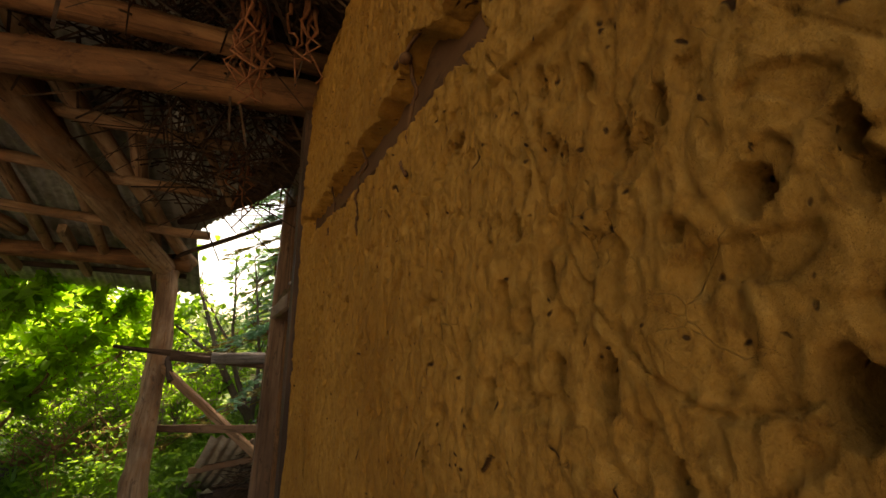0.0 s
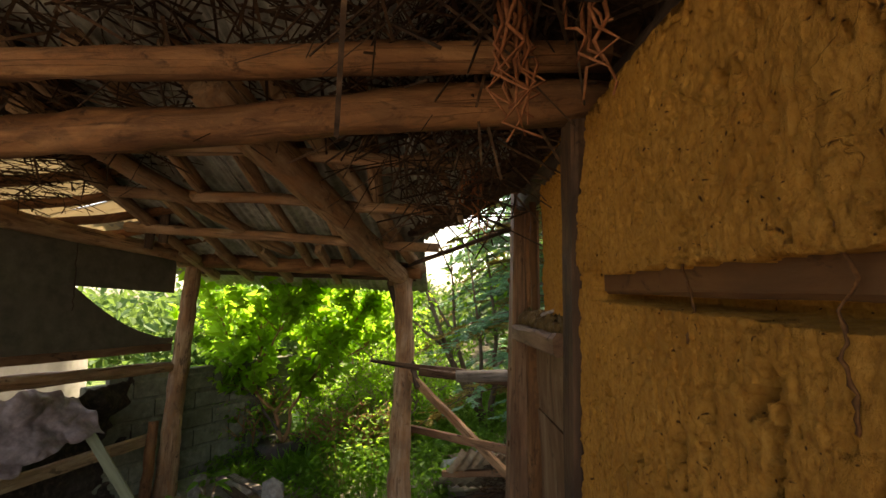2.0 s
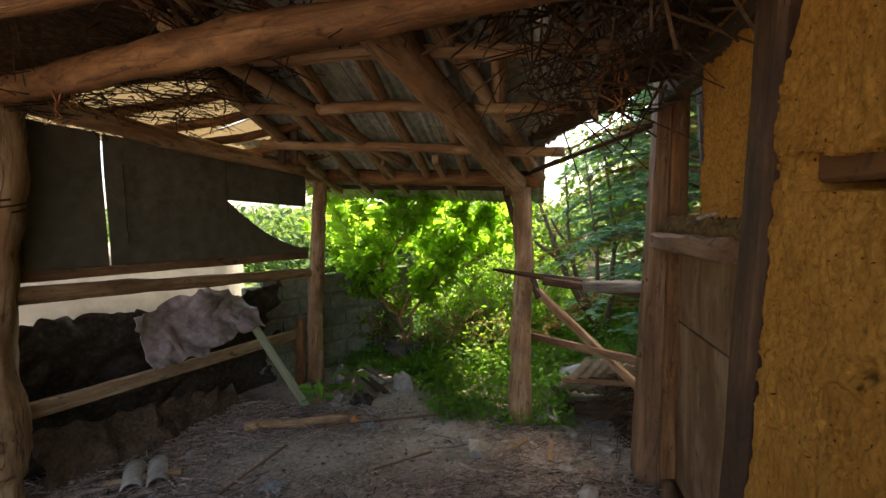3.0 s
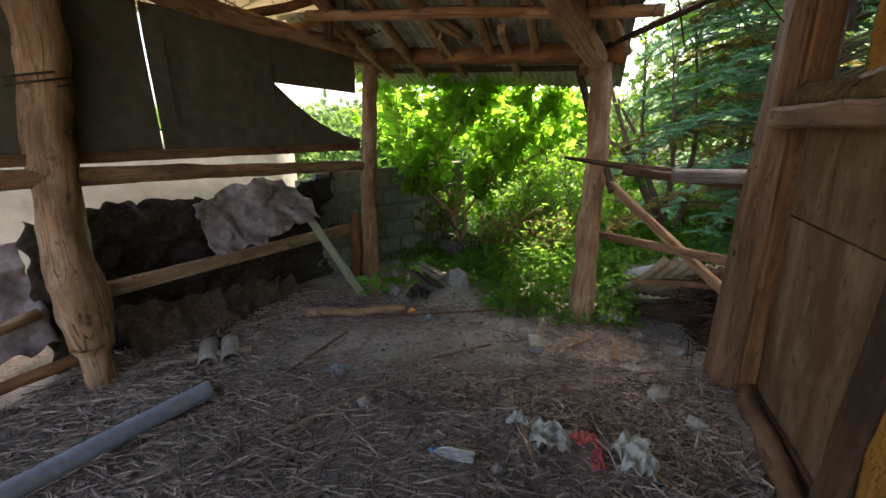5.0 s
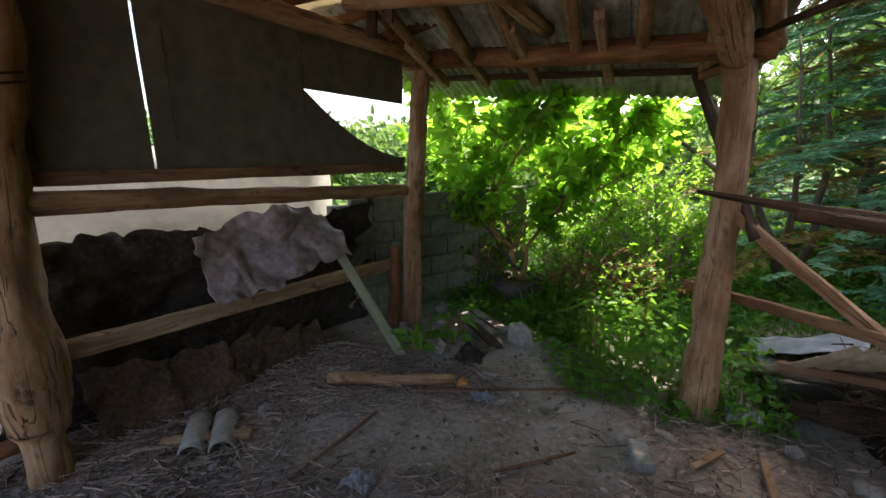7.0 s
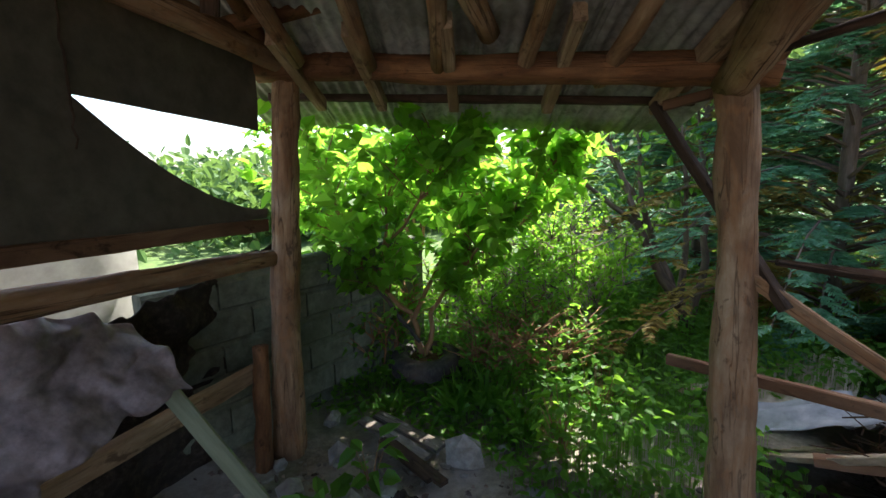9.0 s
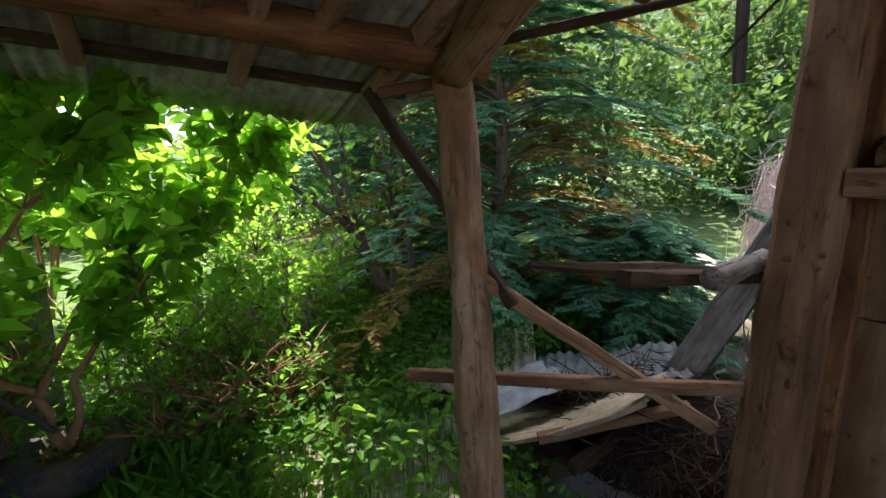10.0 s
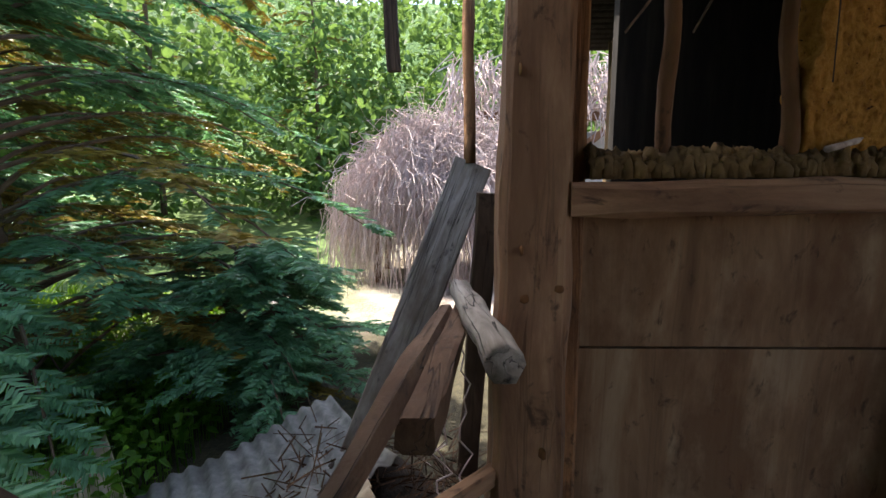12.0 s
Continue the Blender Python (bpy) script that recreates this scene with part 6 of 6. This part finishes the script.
# ---- ruined house and path beyond ----
def ruined_house():
    thing = tagged(empty("ruined_house", (8.5, 1.6, 0)), "far ruined mud house with broken timbers and dry vines", "house")
    b = slab(Build(), lambda u, v: (8.0 + 0.05 * noise.noise((u * 9, v * 4, 1)), -2.5 + 6.2 * u, 0.2 + (2.35 + 0.25 * noise.noise((u * 5, 2, 2))) * v), 40, 14, -0.3)
    b.put("wall", PALE_WALL, thing, "pale earth wall", smooth=True)
    for k in range(7):
        y = 3.4 - 0.55 * k
        plank(Build(), (7.9, y, 1.9 + 0.3 * (k % 2)), (7.7, y - 0.9, 2.9 - 0.4 * (k % 3)), 0.14, 0.1, (0, 0, 1), k).put("broken_beam", TIMBER, thing)
    plank(Build(), (7.85, -2.4, 2.75), (7.85, 3.9, 2.85), 0.16, 0.14, (0, 0, 1), 9).put("wall_plate", TIMBER, thing)
    n = 2600
    p = np.stack([rng.uniform(7.4, 8.6, n), rng.uniform(-2.4, 4.2, n), rng.uniform(2.9, 3.9, n)], 1)
    q = p + rng.normal(0, 0.2, (n, 3)) - np.array([0.1, 0, 0.35])
    straws(Build(), p, q, 0.012).put("vines", VINE, thing, "dry vines over the roof")


ruined_house()
b = slab(Build(), lambda u, v: (5.2 + 2.6 * u, 6.5 + 0.8 * u + (v - 0.5) * (0.9 + 0.5 * noise.noise((u * 4, 1, 1))), ground_z(5.2 + 2.6 * u, 6.5 + 0.8 * u) + 0.03), 16, 8, 0.02)
tagged(b.put("path", PALE_WALL, smooth=True), "sunlit pale earth path", "path", kind="structure")


# ---- dry creepers over the fallen corner ----
for k, (x, y, z0, z1) in enumerate(((0.92, 4.02, 0.35, 1.15), (1.02, 4.1, 0.25, 1.0), (0.84, 4.1, 0.3, 0.85), (1.3, 4.2, 0.2, 0.9))):
    pts = [(x + 0.05 * noise.noise((i * 0.5, k, 1)) + 0.012 * i * (k % 2), y + 0.06 * noise.noise((i * 0.6, k, 5)), z1 - (z1 - z0) * i / 14) for i in range(15)]
    tagged(tube(Build(), pts, [0.0035] * 15, 5, 0.3, k).put("creeper", VINE), "thin dry creeper hanging by the corner post", "creeper", group="dry creepers")
n = 900
p = np.stack([rng.uniform(0.5, 1.4, n), rng.uniform(4.0, 4.85, n), rng.uniform(0.05, 0.5, n)], 1)
d = rng.normal(0, 1, (n, 3)) * np.array([1, 1, 0.4])
b = straws(Build(), p, p + d * 0.12, rng.uniform(0.002, 0.006, n))
tagged(b.put("rotten_straw", THATCH), "rotten straw and twigs in the collapsed heap", "straw", kind="stuff")
